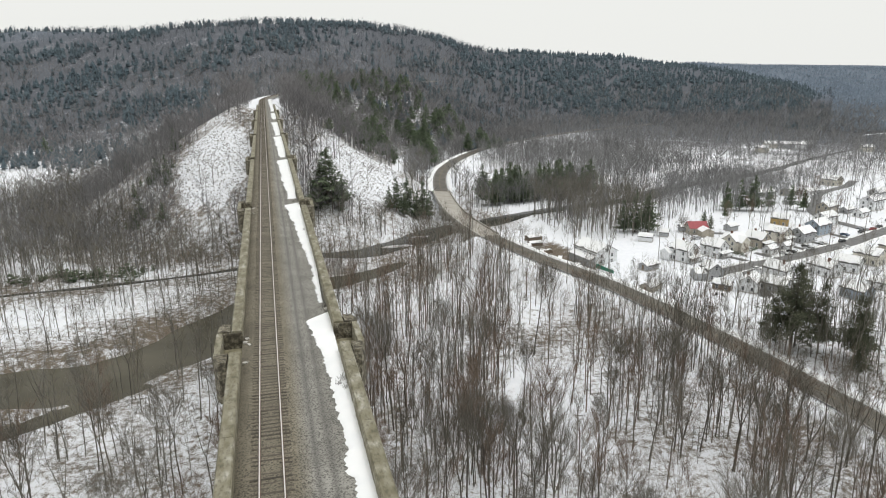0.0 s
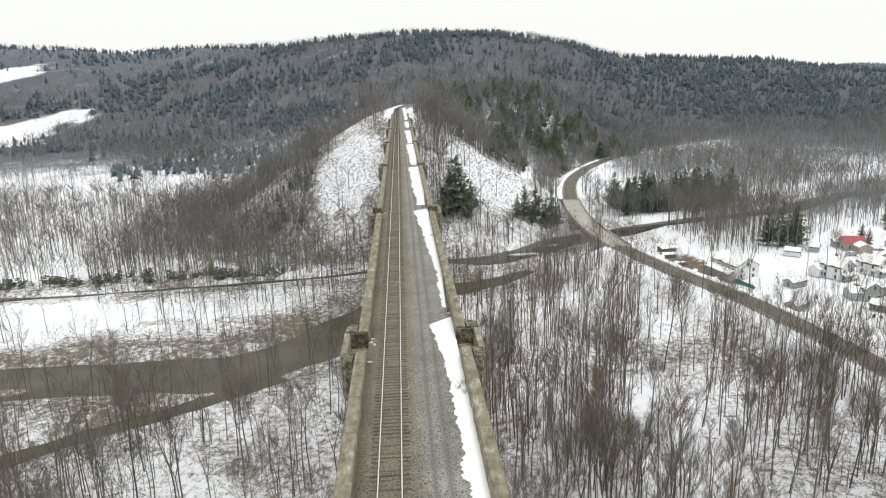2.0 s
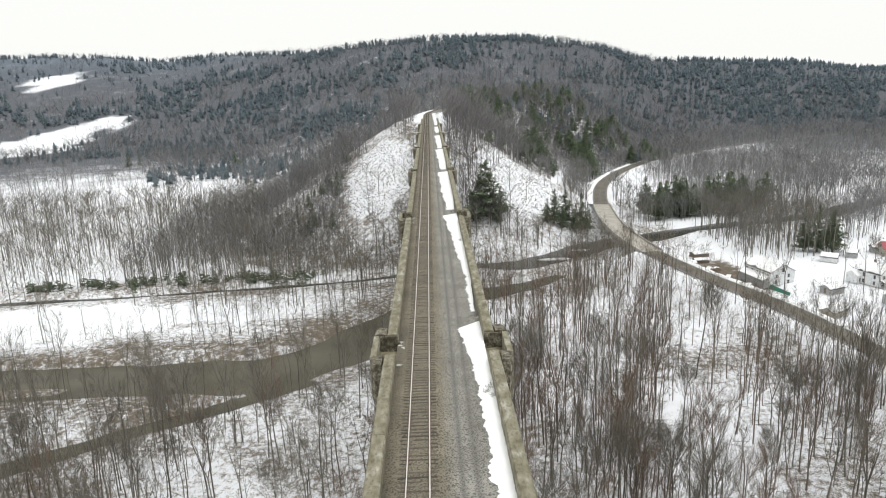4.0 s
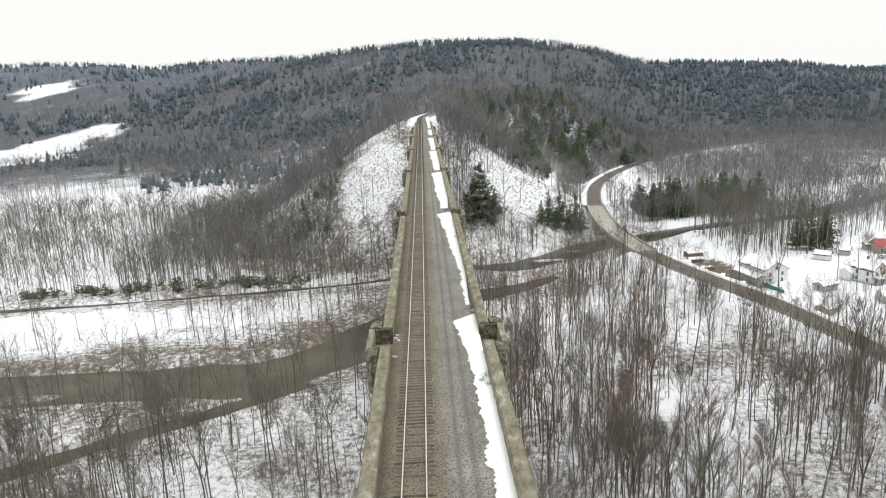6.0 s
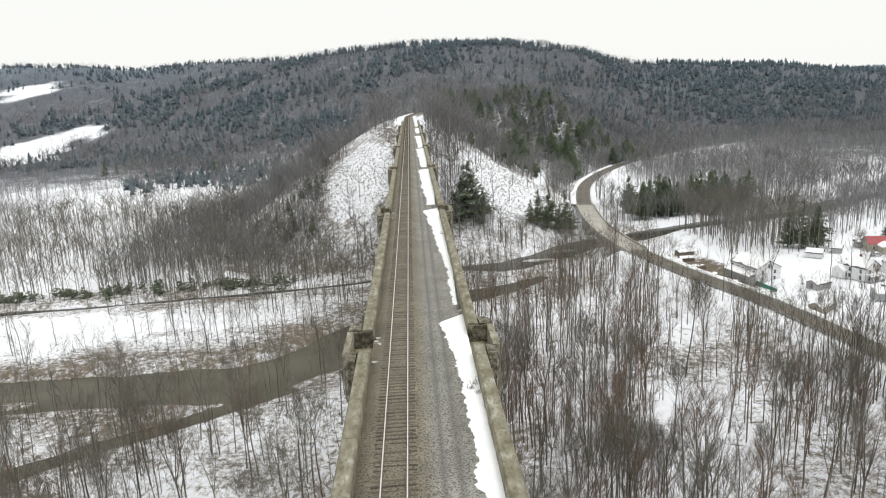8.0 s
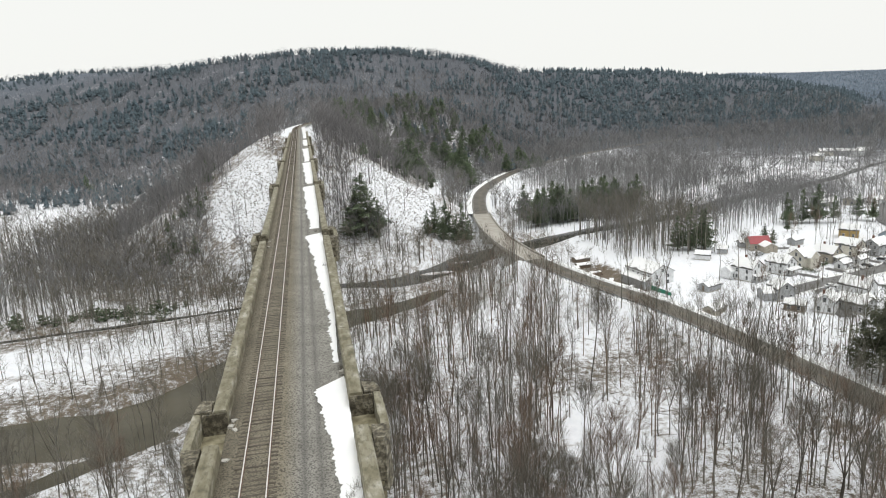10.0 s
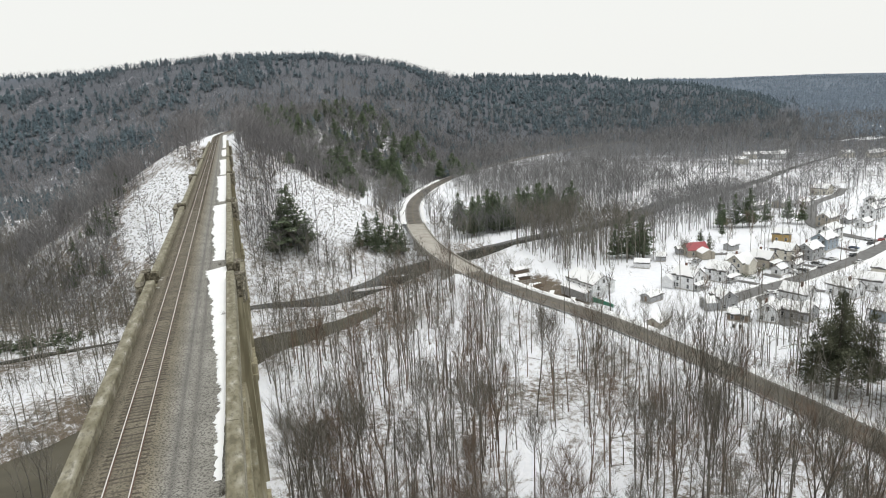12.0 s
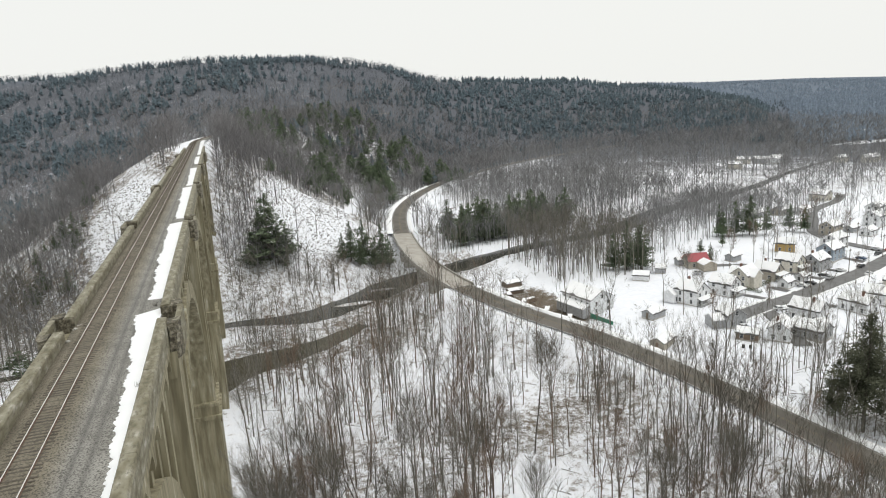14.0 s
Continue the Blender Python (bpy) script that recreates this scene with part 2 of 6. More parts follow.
def polydist(x, y, pts):
    """Distance to a line of points, and how far along it (0 to 1 a leg)."""
    best, along = np.full(np.shape(x), 1e9), np.zeros(np.shape(x))
    for i in range(len(pts) - 1):
        (ax, ay), (bx, by) = pts[i][:2], pts[i + 1][:2]
        dx, dy = bx - ax, by - ay
        t = np.clip(((x - ax) * dx + (y - ay) * dy) / (dx * dx + dy * dy), 0, 1)
        d = np.hypot(x - ax - t * dx, y - ay - t * dy)
        along = np.where(d < best, i + t, along)
        best = np.minimum(d, best)
    return best, along


def glide(pts, n=8):
    """A smooth line through the points (Catmull-Rom)."""
    p = np.array([pts[0], *pts, pts[-1]], float)
    out = []
    for i in range(1, len(p) - 2):
        for t in np.linspace(0, 1, n, endpoint=False):
            a, b, c, d = p[i - 1:i + 3]
            out.append(0.5 * (2 * b + (c - a) * t + (2 * a - 5 * b + 4 * c - d) * t * t + (3 * b - a - 3 * c + d) * t ** 3))
    return np.array([*out, p[-1]])


# ---- the lie of the land ----
FLOOR = -64.0
RIVER = glide([(-420, 190, 12), (-160, 206, 12.5), (-112, 208, 12.5), (-62, 207, 13), (-40, 217, 13), (-20, 240, 12.5), (5, 278, 10), (27, 285, 8), (45, 296, 5.5), (60, 307, 2)], 5)
CREEK = glide([(-400, 285, 3), (-180, 296, 3), (-116, 300, 3), (-67, 306, 3), (-18, 315, 3.5), (6, 331, 5), (25, 329, 6.5), (46, 327, 8.5), (66, 342, 10), (90, 361, 10.5), (121, 374, 9.5), (156, 390, 9), (200, 402, 9), (244, 417, 9), (292, 450, 9), (354, 472, 8), (418, 501, 5), (520, 560, 3), (700, 640, 3)], 5)
BRANCH = glide([(-38, 200, 2.5), (-60, 186, 3.5), (-80, 174, 4), (-97, 162, 3.8), (-125, 148, 4), (-200, 120, 5)], 4)
ROAD = glide([(150, -120, -61), (143, 60, -60.5), (137, 145, -59.5), (134, 168, -58.8), (128, 202, -57.6), (120, 232, -56.4), (107, 269, -55.4), (99, 311, -55), (99, 369, -55), (111, 446, -54.5), (133, 517, -54.5), (173, 589, -54.5), (222, 645, -54), (330, 730, -54), (480, 800, -54)], 6)
SPUR = [(-4, 443), (2, 500), (14, 577), (40, 640), (110, 740), (180, 900)]
AZ = np.array([-180, -90, -50, -30, -24, -20, -12, -5, 0.4, 8, 14, 17.8, 23.4, 28, 30, 33, 36, 40, 42, 45, 60, 180])
R_FOOT = np.array([900, 1100, 1100, 1100, 1050, 1000, 800, 550, 500, 600, 700, 900, 1000, 1050, 1060, 1080, 1090, 1100, 1150, 1200, 1200, 1200])
R_TOP = np.array([2000, 2200, 2200, 2100, 2050, 2000, 1800, 1600, 1500, 1500, 1500, 1550, 1650, 1700, 1700, 1700, 1650, 1600, 1600, 1600, 1700, 2000])
Z_TOP = np.array([60, 90, 108, 108, 104, 84, 92, 92, 93, 94, 73, 43, 33, 25, 15, 7, -7, -31, -64, -64, -64, 40])
FAR_AZ, FAR_Z = (22, 30, 34, 36, 41, 44, 50, 62), (0, 46, 60, 50, 43, 40, 20, 16)


def track_x(y):
    """Where the line of the track runs: straight over the viaduct, then bending away."""
    y = np.asarray(y, float)
    return np.where(y > 490, 0.0013 * np.maximum(y - 490, 0) ** 2, 0.0)


def land(x, y):
    x, y = np.asarray(x, float), np.asarray(y, float)
    z = FLOOR + 0.7 * wave(x, y, 40) + 0.25 * wave(x, y, 9, 3)
    r, az = np.hypot(x, y), np.degrees(np.arctan2(x, y))
    foot, top, crest = np.interp(az, AZ, R_FOOT), np.interp(az, AZ, R_TOP), np.interp(az, AZ, Z_TOP)
    hill = (crest - FLOOR) * ss(0, 1, (r - foot) / (top - foot)) * (1 - (0.25 + 0.7 * ss(15, 26, az)) * ss(top + 100, top + 1000, r))
    hill = hill * (1 + 0.05 * wave(x, y, 260, 5)) + 3 * wave(x, y, 90, 2) * ss(0, 200, r - foot)
    z = z + np.maximum(hill, 0)
    # far ridge beyond the valley
    far = np.interp(az, FAR_AZ, FAR_Z) + 3 * wave(x, y, 300, 7)
    z = z + far * ss(2700, 3900, r) * ss(22, 26, az)
    # spur that carries the line
    d, _ = polydist(x, y, SPUR)
    sp = -1.3 - 0.63 * (1 + 0.4 * ss(435, 500, y) * (x < track_x(y))) * np.maximum(d - 15, 0) * (1 + 0.06 * wave(x, y, 25, 8)) + 0.8 * wave(x, y, 14, 1) * ss(12, 25, d)
    z = np.maximum(z, sp)
    # town shelf
    z = z + 3.0 * ss(128, 150, x) * ss(430, 330, y) * ss(80, 130, y) * ss(800, 500, x)
    # road bank
    d, a = polydist(x, y, ROAD)
    zr = np.interp(a, np.arange(len(ROAD)), ROAD[:, 2]) - 0.35
    over = ss(305, 330, y) * ss(425, 405, y) * (x < 180)
    bank = zr - 0.55 * np.maximum(d - 7.5, 0)
    z = np.where(over > 0, z, np.maximum(z, bank))
    w = ss(12, 7.5, d) * (1 - over)
    z = z * (1 - w) + np.minimum(z, zr) * w
    # channels
    for line, deep in ((RIVER, 3.2), (CREEK, 2.6), (BRANCH, 2.8)):
        d, a = polydist(x, y, line)
        half = np.interp(a, np.arange(len(line)), line[:, 2])
        d = d + np.minimum(1.8, 0.3 * half) * wave(x, y, 12, 6)
        z = np.where(d < half + 7, np.minimum(z, z * ss(half, half + 6, d) + (-65.2 - deep * ss(half + 1.5, half - 3, d)) * (1 - ss(half, half + 6, d))), z)
    for ix, iy, rx, ry in ((-128, 201, 14, 2.6), (-150, 208, 7, 1.6), (62, 336, 9, 1.8), (78, 352, 6, 1.5)):
        q = np.hypot((x - ix) / rx, (y - iy) / ry)
        z = np.maximum(z, -65.4 - 1.5 * ss(0.7, 1.5, q) - 20 * (q > 1.6))
    return z


def graded(lo, hi, a, b, fine, grow):
    """Steps that are fine from a to b and grow outside."""
    mid = list(np.arange(a, b + fine, fine))
    up, s, v = [], fine, mid[-1]
    while v < hi:
        s *= grow
        v += s
        up.append(v)
    down, s, v = [], fine, a
    while v > lo:
        s *= grow
        v -= s
        down.append(v)
    return np.array(down[::-1] + mid + up)


gx, gy = graded(-4600, 4600, -240, 420, 3.2, 1.055), graded(-900, 4700, 20, 600, 3.2, 1.05)
XX, YY = np.meshgrid(gx, gy)
ZZ = land(XX, YY)
nx, ny = len(gx), len(gy)
idx = np.arange(nx * ny).reshape(ny, nx)
quads = np.stack([idx[:-1, :-1], idx[:-1, 1:], idx[1:, 1:], idx[1:, :-1]], -1).reshape(-1, 4)
FIELDS = [(-150, 262, 62, 17), (-320, 566, 55, 34), (-255, 590, 52, 38), (-205, 610, 26, 58), (-606, 1045, 70, 62), (-585, 1130, 46, 60), (-550, 1210, 34, 56), (-758, 1480, 34, 90), (150, 505, 34, 70), (72, 158, 9, 26), (36, 612, 14, 11), (815, 792, 42, 30), (872, 766, 44, 28), (500, 612, 26, 20), (760, 690, 60, 16)]


def open_field(x, y):
    """1 in open snow fields, 0 outside."""
    f = np.zeros(np.shape(x))
    for cx, cy, rx, ry in FIELDS:
        q = np.hypot((x - cx) / rx, (y - cy) / ry) + 0.4 * wave(x, y, 0.3 * min(rx, ry), cx) + 0.2 * wave(x, y, 5, cy)
        f = np.maximum(f, ss(1.1, 0.85, q))
    return f


PATHWAY = [(72, 425), (88, 470), (101, 527), (116, 571), (150, 640)]


def rock_slope(x, y):
    """The two stony slopes beside the end of the viaduct."""
    return np.minimum(np.hypot((x - 55) / 25, (y - 407) / 36), np.hypot((x + 28) / 19, (y - 391) / 30)) + 0.12 * wave(x, y, 6) < 1


def cover(x, y):
    r = np.hypot(x, y)
    c = 0.52 + 0.06 * wave(x, y, 30, 5)
    d = np.minimum(polydist(x, y, RIVER)[0], polydist(x, y, CREEK)[0] + 4)
    c = c + 0.15 * ss(34, 17, d + 5 * wave(x, y, 20, 3)) * (x < 140) + 0.06 * ((x < 0) & (y > 228) & (y < 300) & (x > -110))
    c = np.where(polydist(x, y, SPUR)[0] < 135, np.where(rock_slope(x, y), 0.485, np.where(x < -8, 0.69, 0.64)), c)
    c = c + 0.09 * ((np.abs(x) < 330) & (y < 210) & (y > 0)) + 0.4 * ss(44, 20, np.hypot((x - 166) / 1.1, y - 152) + 3 * wave(x, y, 7))
    c = c + 0.03 * ((x < -30) & (y > 330) & (y < 620) & (open_field(x, y) < 0.1) & ~rock_slope(x, y))
    c = c + 0.06 * ((x < -25) & (y > 218) & (y < 256)) + 0.08 * ((x < -70) & (y < 205) & (y > 60))
    c = c + 0.4 * ss(650, 1050, r)
    c = c - 0.42 * ss(134, 146, x) * ss(430, 380, y) * ss(700, 500, x) * ss(60, 120, y)
    c = c + 0.1 * ss(165, 190, x) * ss(430, 450, y) + 0.06 * ss(440, 470, y) * (x > 6) * (polydist(x, y, SPUR)[0] < 110)
    d = polydist(x, y, ROAD)[0]
    c = c - 0.35 * ss(11, 8, d) * ss(620, 570, y)
    c = c - 0.5 * ss(5, 2.5, polydist(x, y, PATHWAY)[0])
    c = c + 0.03 * ((x > 10) & (x < 130) & (y < 300)) + 0.42 * ss(0, 6, x - 112) * ss(0, 6, 142 - x) * ss(262, 270, y) * ss(318, 308, y)
    c = c - 0.5 * ss(12, 7, np.abs(x - track_x(y) - 3)) * ss(425, 445, y) * ss(640, 600, y)
    return np.clip(c - 0.6 * open_field(x, y), 0, 1)


ground = new("ground", mesh_np("ground", np.stack([XX.ravel(), YY.ravel(), ZZ.ravel()], -1), quads, [M_GROUND], smooth_faces=True))
cov = ground.data.attributes.new("cover", "FLOAT", "POINT")
cov.data.foreach_set("value", cover(XX, YY).ravel().astype(np.float32))
# Rises with distance alone; sets how strongly the haze tint shows.
far_haze = ground.data.attributes.new("wooded", "FLOAT", "POINT")
far_haze.data.foreach_set("value", (0.6 * ss(520, 900, np.hypot(XX, YY)) + 0.4 * ss(1500, 2300, np.hypot(XX, YY))).ravel().astype(np.float32))
tagged(ground, "snow-covered valley floor and wooded hills with brown leaf litter", "ground", kind="structure")


def ribbon(name, line, half, z, material, label, category):
    """A flat strip along a line; z a number, or None to take the line's own heights."""
    p = np.array(line)
    t = np.gradient(p[:, :2], axis=0)
    t /= np.linalg.norm(t, axis=1)[:, None]
    nrm = np.stack([t[:, 1], -t[:, 0]], -1)
    half = p[:, 2:3] + 6.5 if half is None else half
    zz = np.full(len(p), z) if z is not None else p[:, 2]
    v = np.concatenate([np.column_stack([p[:, :2] - nrm * half, zz]), np.column_stack([p[:, :2] + nrm * half, zz])])
    n = len(p)
    i = np.arange(n - 1)
    ob = new(name, mesh_np(name, v, np.stack([i, i + n, i + n + 1, i + 1], -1), [material]))
    return tagged(ob, label, category, kind="structure")


ribbon("water", RIVER, None, -66.1, M_WATER, "slow brown creek between snowy banks", "water")
ribbon("water", CREEK, None, -66.13, M_CREEK, "dark creek running below the snowy slope", "water")
ribbon("water", BRANCH, None, -66.16, M_WATER, "narrow brown branch of the creek", "water")

# ---- viaduct ----
X0, X1 = -3.3, 7.1
PITCH, PIER0 = 63.5, 60.5
PIERS = [PIER0 + PITCH * k for k in range(-2, 6)]
PH = 4.3
viaduct = thing("railway_viaduct", "tall weathered concrete arch railway viaduct across the valley", "viaduct")


def arch_points(yc, span, z_spring, rise, n=28, grow=0.0):
    return [(yc + (span / 2 + grow) * math.cos(a), z_spring + (rise + grow) * math.sin(a)) for a in np.linspace(0, math.pi, n)]


Z_SPRING, Z_DECK = -35.0, -1.5
for y in PIERS:
    zb = float(land(X0, y)) - 3
    bm = bmesh.new()
    box(bm, X0 - 1.0, y - PH - 0.9, zb, X1 + 1.0, y + PH + 0.9, Z_SPRING - 3.2)
    box(bm, X0 - 1.4, y - PH - 1.3, Z_SPRING - 3.2, X1 + 1.4, y + PH + 1.3, Z_SPRING - 2.5)
    box(bm, X0 - 0.95, y - PH - 0.8, Z_SPRING - 2.5, X1 + 0.95, y + PH + 0.8, Z_SPRING - 0.6)
    box(bm, X0 - 1.2, y - PH - 1.1, Z_SPRING - 0.6, X1 + 1.2, y + PH + 1.1, Z_SPRING)
    box(bm, X0 - 0.4, y - PH, Z_SPRING, X1 + 0.4, y + PH, -5.2)
    box(bm, X0 - 0.65, y - PH - 0.2, -5.2, X1 + 0.65, y + PH + 0.2, Z_DECK - 0.9)
    pier = part("pier", bm, M_CONCRETE, viaduct)
    for xs, s in ((X0 - 0.4, -1), (X1 + 0.4, 1)):
        for ya, yb in ((y - PH, y - PH + 1.5), (y + PH - 1.5, y + PH)):
            part("pilaster", box(bmesh.new(), *(min(xs, xs + s * 0.22), ya, Z_SPRING, max(xs, xs + s * 0.22), yb, -5.2)), M_CONCRETE, pier)
        for ya in np.arange(y - PH + 0.3, y + PH - 0.5, 1.45):
            xa, xb = sorted((xs + s * 0.58, xs + s * 0.92))
            part("corbel", box(bmesh.new(), xa, ya, Z_SPRING - 4.6, xb, ya + 0.75, Z_SPRING - 3.2), M_CONCRETE, pier)
for i, y in enumerate(PIERS[:-1]):
    yc, span = y + PITCH / 2, PITCH - 2 * PH
    a = arch_points(yc, span, Z_SPRING, 27.5)
    b = [(yc + (span / 2 + 0.0) * math.cos(t) * 1.0, Z_SPRING + 30.0 * math.sin(t) + 2.0 * abs(math.cos(t)) * 0) for t in np.linspace(0, math.pi, 28)]
    bm = bmesh.new()
    for j in range(27):
        prism(bm, [a[j], (a[j][0], b[j][1] + 0.4), (a[j + 1][0], b[j + 1][1] + 0.4), a[j + 1]][::-1], X0 - 0.1, X1 + 0.1)
    bmesh.ops.remove_doubles(bm, verts=bm.verts, dist=0.001)
    part("arch_rib", bm, M_CONCRETE, viaduct)
    # spandrel walls and the small arches over them
    nb = 11
    bw = span / nb
    for j in range(1, nb):
        yw = y + PH + j * bw
        c = (yw - yc) / (span / 2)
        z0 = Z_SPRING + 30.0 * math.sqrt(max(0, 1 - c * c)) + 0.5
        z1 = Z_DECK - 1.0 - bw / 2 + 0.7
        if z0 < z1:
            part("spandrel_wall", box(bmesh.new(), X0 + 0.45, yw - 0.55, z0 - 0.6, X1 - 0.45, yw + 0.55, z1), M_CONCRETE, viaduct)
    bm = bmesh.new()
    for j in range(nb):
        ya, yb = y + PH + j * bw, y + PH + (j + 1) * bw
        ym, rad = (ya + yb) / 2, bw / 2 - 0.55
        zs = Z_DECK - 1.0 - bw / 2 + 0.7
        arc = [(ym + rad * math.cos(t), zs + rad * math.sin(t)) for t in np.linspace(0, math.pi, 11)]
        edge = [(yb, zs), *arc, (ya, zs)]
        for k in range(len(edge) - 1):
            prism(bm, [edge[k], (edge[k][0], Z_DECK - 0.85), (edge[k + 1][0], Z_DECK - 0.85), edge[k + 1]], X0 + 0.1, X1 - 0.1) if abs(edge[k][0] - edge[k + 1][0]) > 1e-4 else None
    bmesh.ops.recalc_face_normals(bm, faces=bm.faces)
    part("spandrel_arcade", bm, M_CONCRETE, viaduct)
Y_END = 432.0
Y_START = PIERS[0]
part("deck", box(bmesh.new(), X0 - 0.02, Y_START, Z_DECK - 0.85, X1 + 0.02, Y_END, Z_DECK), M_CONCRETE, viaduct)


def parapet(side, ya, yb):
    """One stretch of the low wall along the deck, with worn edges."""
    xo, xi = (X0 - 0.05, X0 + 1.0) if side < 0 else (X1 + 0.05, X1 - 1.0)
    n = max(2, int((yb - ya) / 1.6))
    rnd = random.Random(int(ya * 10) + side)
    prof = [(xo, Z_DECK), (xo, 0.45), (xo + 0.12 * -side, 0.68), (xi + 0.1 * side, 0.7), (xi, 0.55), (xi, Z_DECK)]
    v, f, m = [], [], len(prof)
    for i in range(n + 1):
        yy = ya + (yb - ya) * i / n
        for j, (x, z) in enumerate(prof):
            w = 0.0 if j in (0, m - 1) else (0.008, 0.012, 0.018, 0.012)[j - 1]
            v.append((x + rnd.uniform(-w, w), yy, z + rnd.uniform(-w, w)))
    for i in range(n):
        for j in range(m - 1):
            f.append((i * m + j, i * m + j + 1, i * m + m + j + 1, i * m + m + j))
    me = bpy.data.meshes.new("parapet")
    me.from_pydata(v, [], f + [tuple(range(m)), tuple(n * m + j for j in range(m))])
    bm = bmesh.new()
    bm.from_mesh(me)
    bmesh.ops.recalc_face_normals(bm, faces=bm.faces)
    return part("parapet", bm, M_PARAPET, viaduct)


def worn_box(bm, x0, y0, z0, x1, y1, z1, seed, amount=0.07, step=0.6):
    """A block of old concrete with chipped, uneven faces."""
    n = [max(1, int(round((b - a) / step))) for a, b in ((x0, x1), (y0, y1), (z0, z1))]
    grid = {}
    r = random.Random(seed)

    def vert(i, j, k):
        if (i, j, k) not in grid:
            p = [a + (b - a) * q / m for a, b, q, m in ((x0, x1, i, n[0]), (y0, y1, j, n[1]), (z0, z1, k, n[2]))]
            w = amount * (1.0 if k else 0.0)
            grid[i, j, k] = bm.verts.new([c + r.uniform(-w, w) for c in p])
        return grid[i, j, k]
    for ax in range(3):
        u, v = [q for q in range(3) if q != ax]
        for end in (0, n[ax]):
            for i in range(n[u]):
                for j in range(n[v]):
                    q = []
                    for di, dj in ((0, 0), (1, 0), (1, 1), (0, 1)):
                        c = [0, 0, 0]
                        c[ax], c[u], c[v] = end, i + di, j + dj
                        q.append(vert(*c))
                    bm.faces.new(q)
    bmesh.ops.recalc_face_normals(bm, faces=bm.faces)
    return bm


for side in (-1, 1):
    xo = X0 if side < 0 else X1
    for i, y in enumerate(PIERS[:-1]):
        ya, yb = y + 2.5, y + PITCH - 2.5
        cuts = [ya + (yb - ya) * k / 4 for k in range(5)]
        for k in range(4):
            parapet(side, cuts[k] + (0.02 if k else 0), cuts[k + 1] - (0.02 if k < 3 else 0))
    parapet(side, PIERS[-1] + 2.5, Y_END)
    for y in PIERS:
        # niche over the pier: a bowed outer wall, end blocks, a sunk floor
        ref = part("refuge", worn_box(bmesh.new(), *[v for v in (min(xo - side * 0.95, xo + side * 0.75), y - 2.5, Z_DECK, max(xo - side * 0.95, xo + side * 0.75), y + 2.5, Z_DECK + 0.45)], seed=int(y), amount=0.03), M_CONCRETE, viaduct)
        o0, o1 = sorted((xo + side * 0.75, xo + side * 1.3))
        part("outer_wall", worn_box(bmesh.new(), o0, y - 2.6, Z_DECK - 1.6, o1, y + 2.6, 0.55, int(y) + 1, 0.04), M_PARAPET, ref)
        x_in, x_out = sorted((xo - side * 0.98, xo + side * 0.7))
        part("stained_face", worn_box(bmesh.new(), x_in, y + 2.36, Z_DECK + 0.3, x_out, y + 2.5, 0.5, int(y) + 3, 0.03), M_STAINED, ref, "dark damp end face")
        for s in (-1, 1):
            i0, i1 = sorted((xo + side * 0.1, xo + side * 1.25))
            ya, yb = sorted((y + s * 2.62, y + s * 4.5))
            bm = worn_box(bmesh.new(), i0, ya, Z_DECK - 1.6, i1, yb, 0.62, int(y) + s + 7)
            for v in bm.verts:
                far = abs(v.co.y - y) - 2.62
                if far > 0.9 and abs(v.co.x - xo) > 0.5:
                    v.co.x -= side * 0.42 * (far - 0.9)
            part("end_block", bm, M_STAINED, ref, "dark stained end block")

# ---- track ----
ballast_y = np.concatenate([np.arange(Y_START, 180, 0.4), np.arange(200, 900, 3.0)])
bx = np.array([-2.35, -2.1, -1.55, -1.2, -0.6, 0, 0.6, 1.2, 1.55, 2.3, 2.6, 2.85, 3.1, 3.35, 3.6, 3.85, 4.1, 4.4, 5.2, 6.15])
bz = np.array([-0.42, -0.34, -0.19, -0.16, -0.148, -0.144, -0.148, -0.16, -0.19, -0.42, -0.46, -0.54, -0.47, -0.45, -0.47, -0.55, -0.48, -0.43, -0.42, -0.5])
BX, BY = np.meshgrid(bx, ballast_y)
BZ = np.broadcast_to(bz, BX.shape) + 0.025 * wave(BX, BY, 0.7) * (np.abs(BX) > 1.3) + 0.014 * wave(BX * 2.5, BY, 0.6, 3) * (np.abs(BX) < 1.3)
n_i = np.arange(BX.size).reshape(BX.shape)
bq = np.stack([n_i[:-1, :-1], n_i[:-1, 1:], n_i[1:, 1:], n_i[1:, :-1]], -1).reshape(-1, 4)
ballast = new("ballast", mesh_np("ballast", np.stack([(BX + track_x(BY)).ravel(), BY.ravel(), BZ.ravel()], -1), bq, [M_BALLAST], smooth_faces=True))
rut = ballast.data.attributes.new("fines", "FLOAT", "POINT")
fines = np.exp(-((BX - 2.85 - 0.05 * wave(BX * 0, BY, 9)) / 0.2) ** 2) + 0.9 * np.exp(-((BX - 3.85) / 0.22) ** 2) + 0.1 * (np.abs(BX) < 1.0) + 0.25 * (BX < -1.9)
rut.data.foreach_set("value", np.clip(fines, 0, 1).ravel().astype(np.float32))
bn, bl = M_BALLAST.node_tree.nodes, M_BALLAST.node_tree.links
fa = bn.new("ShaderNodeAttribute")
fa.attribute_name = "fines"
fm = bn.new("ShaderNodeMixRGB")
fs_ = bn.new("ShaderNodeMath")
fs_.operation = "MULTIPLY"
fs_.inputs[1].default_value = 0.6
bl.new(fa.outputs["Fac"], fs_.inputs[0])
bl.new(fs_.outputs[0], fm.inputs[0])
base_in = bn["Principled BSDF"].inputs["Base Color"]
bl.new(base_in.links[0].from_socket, fm.inputs[1])
fm.inputs[2].default_value = (0.085, 0.08, 0.075, 1)
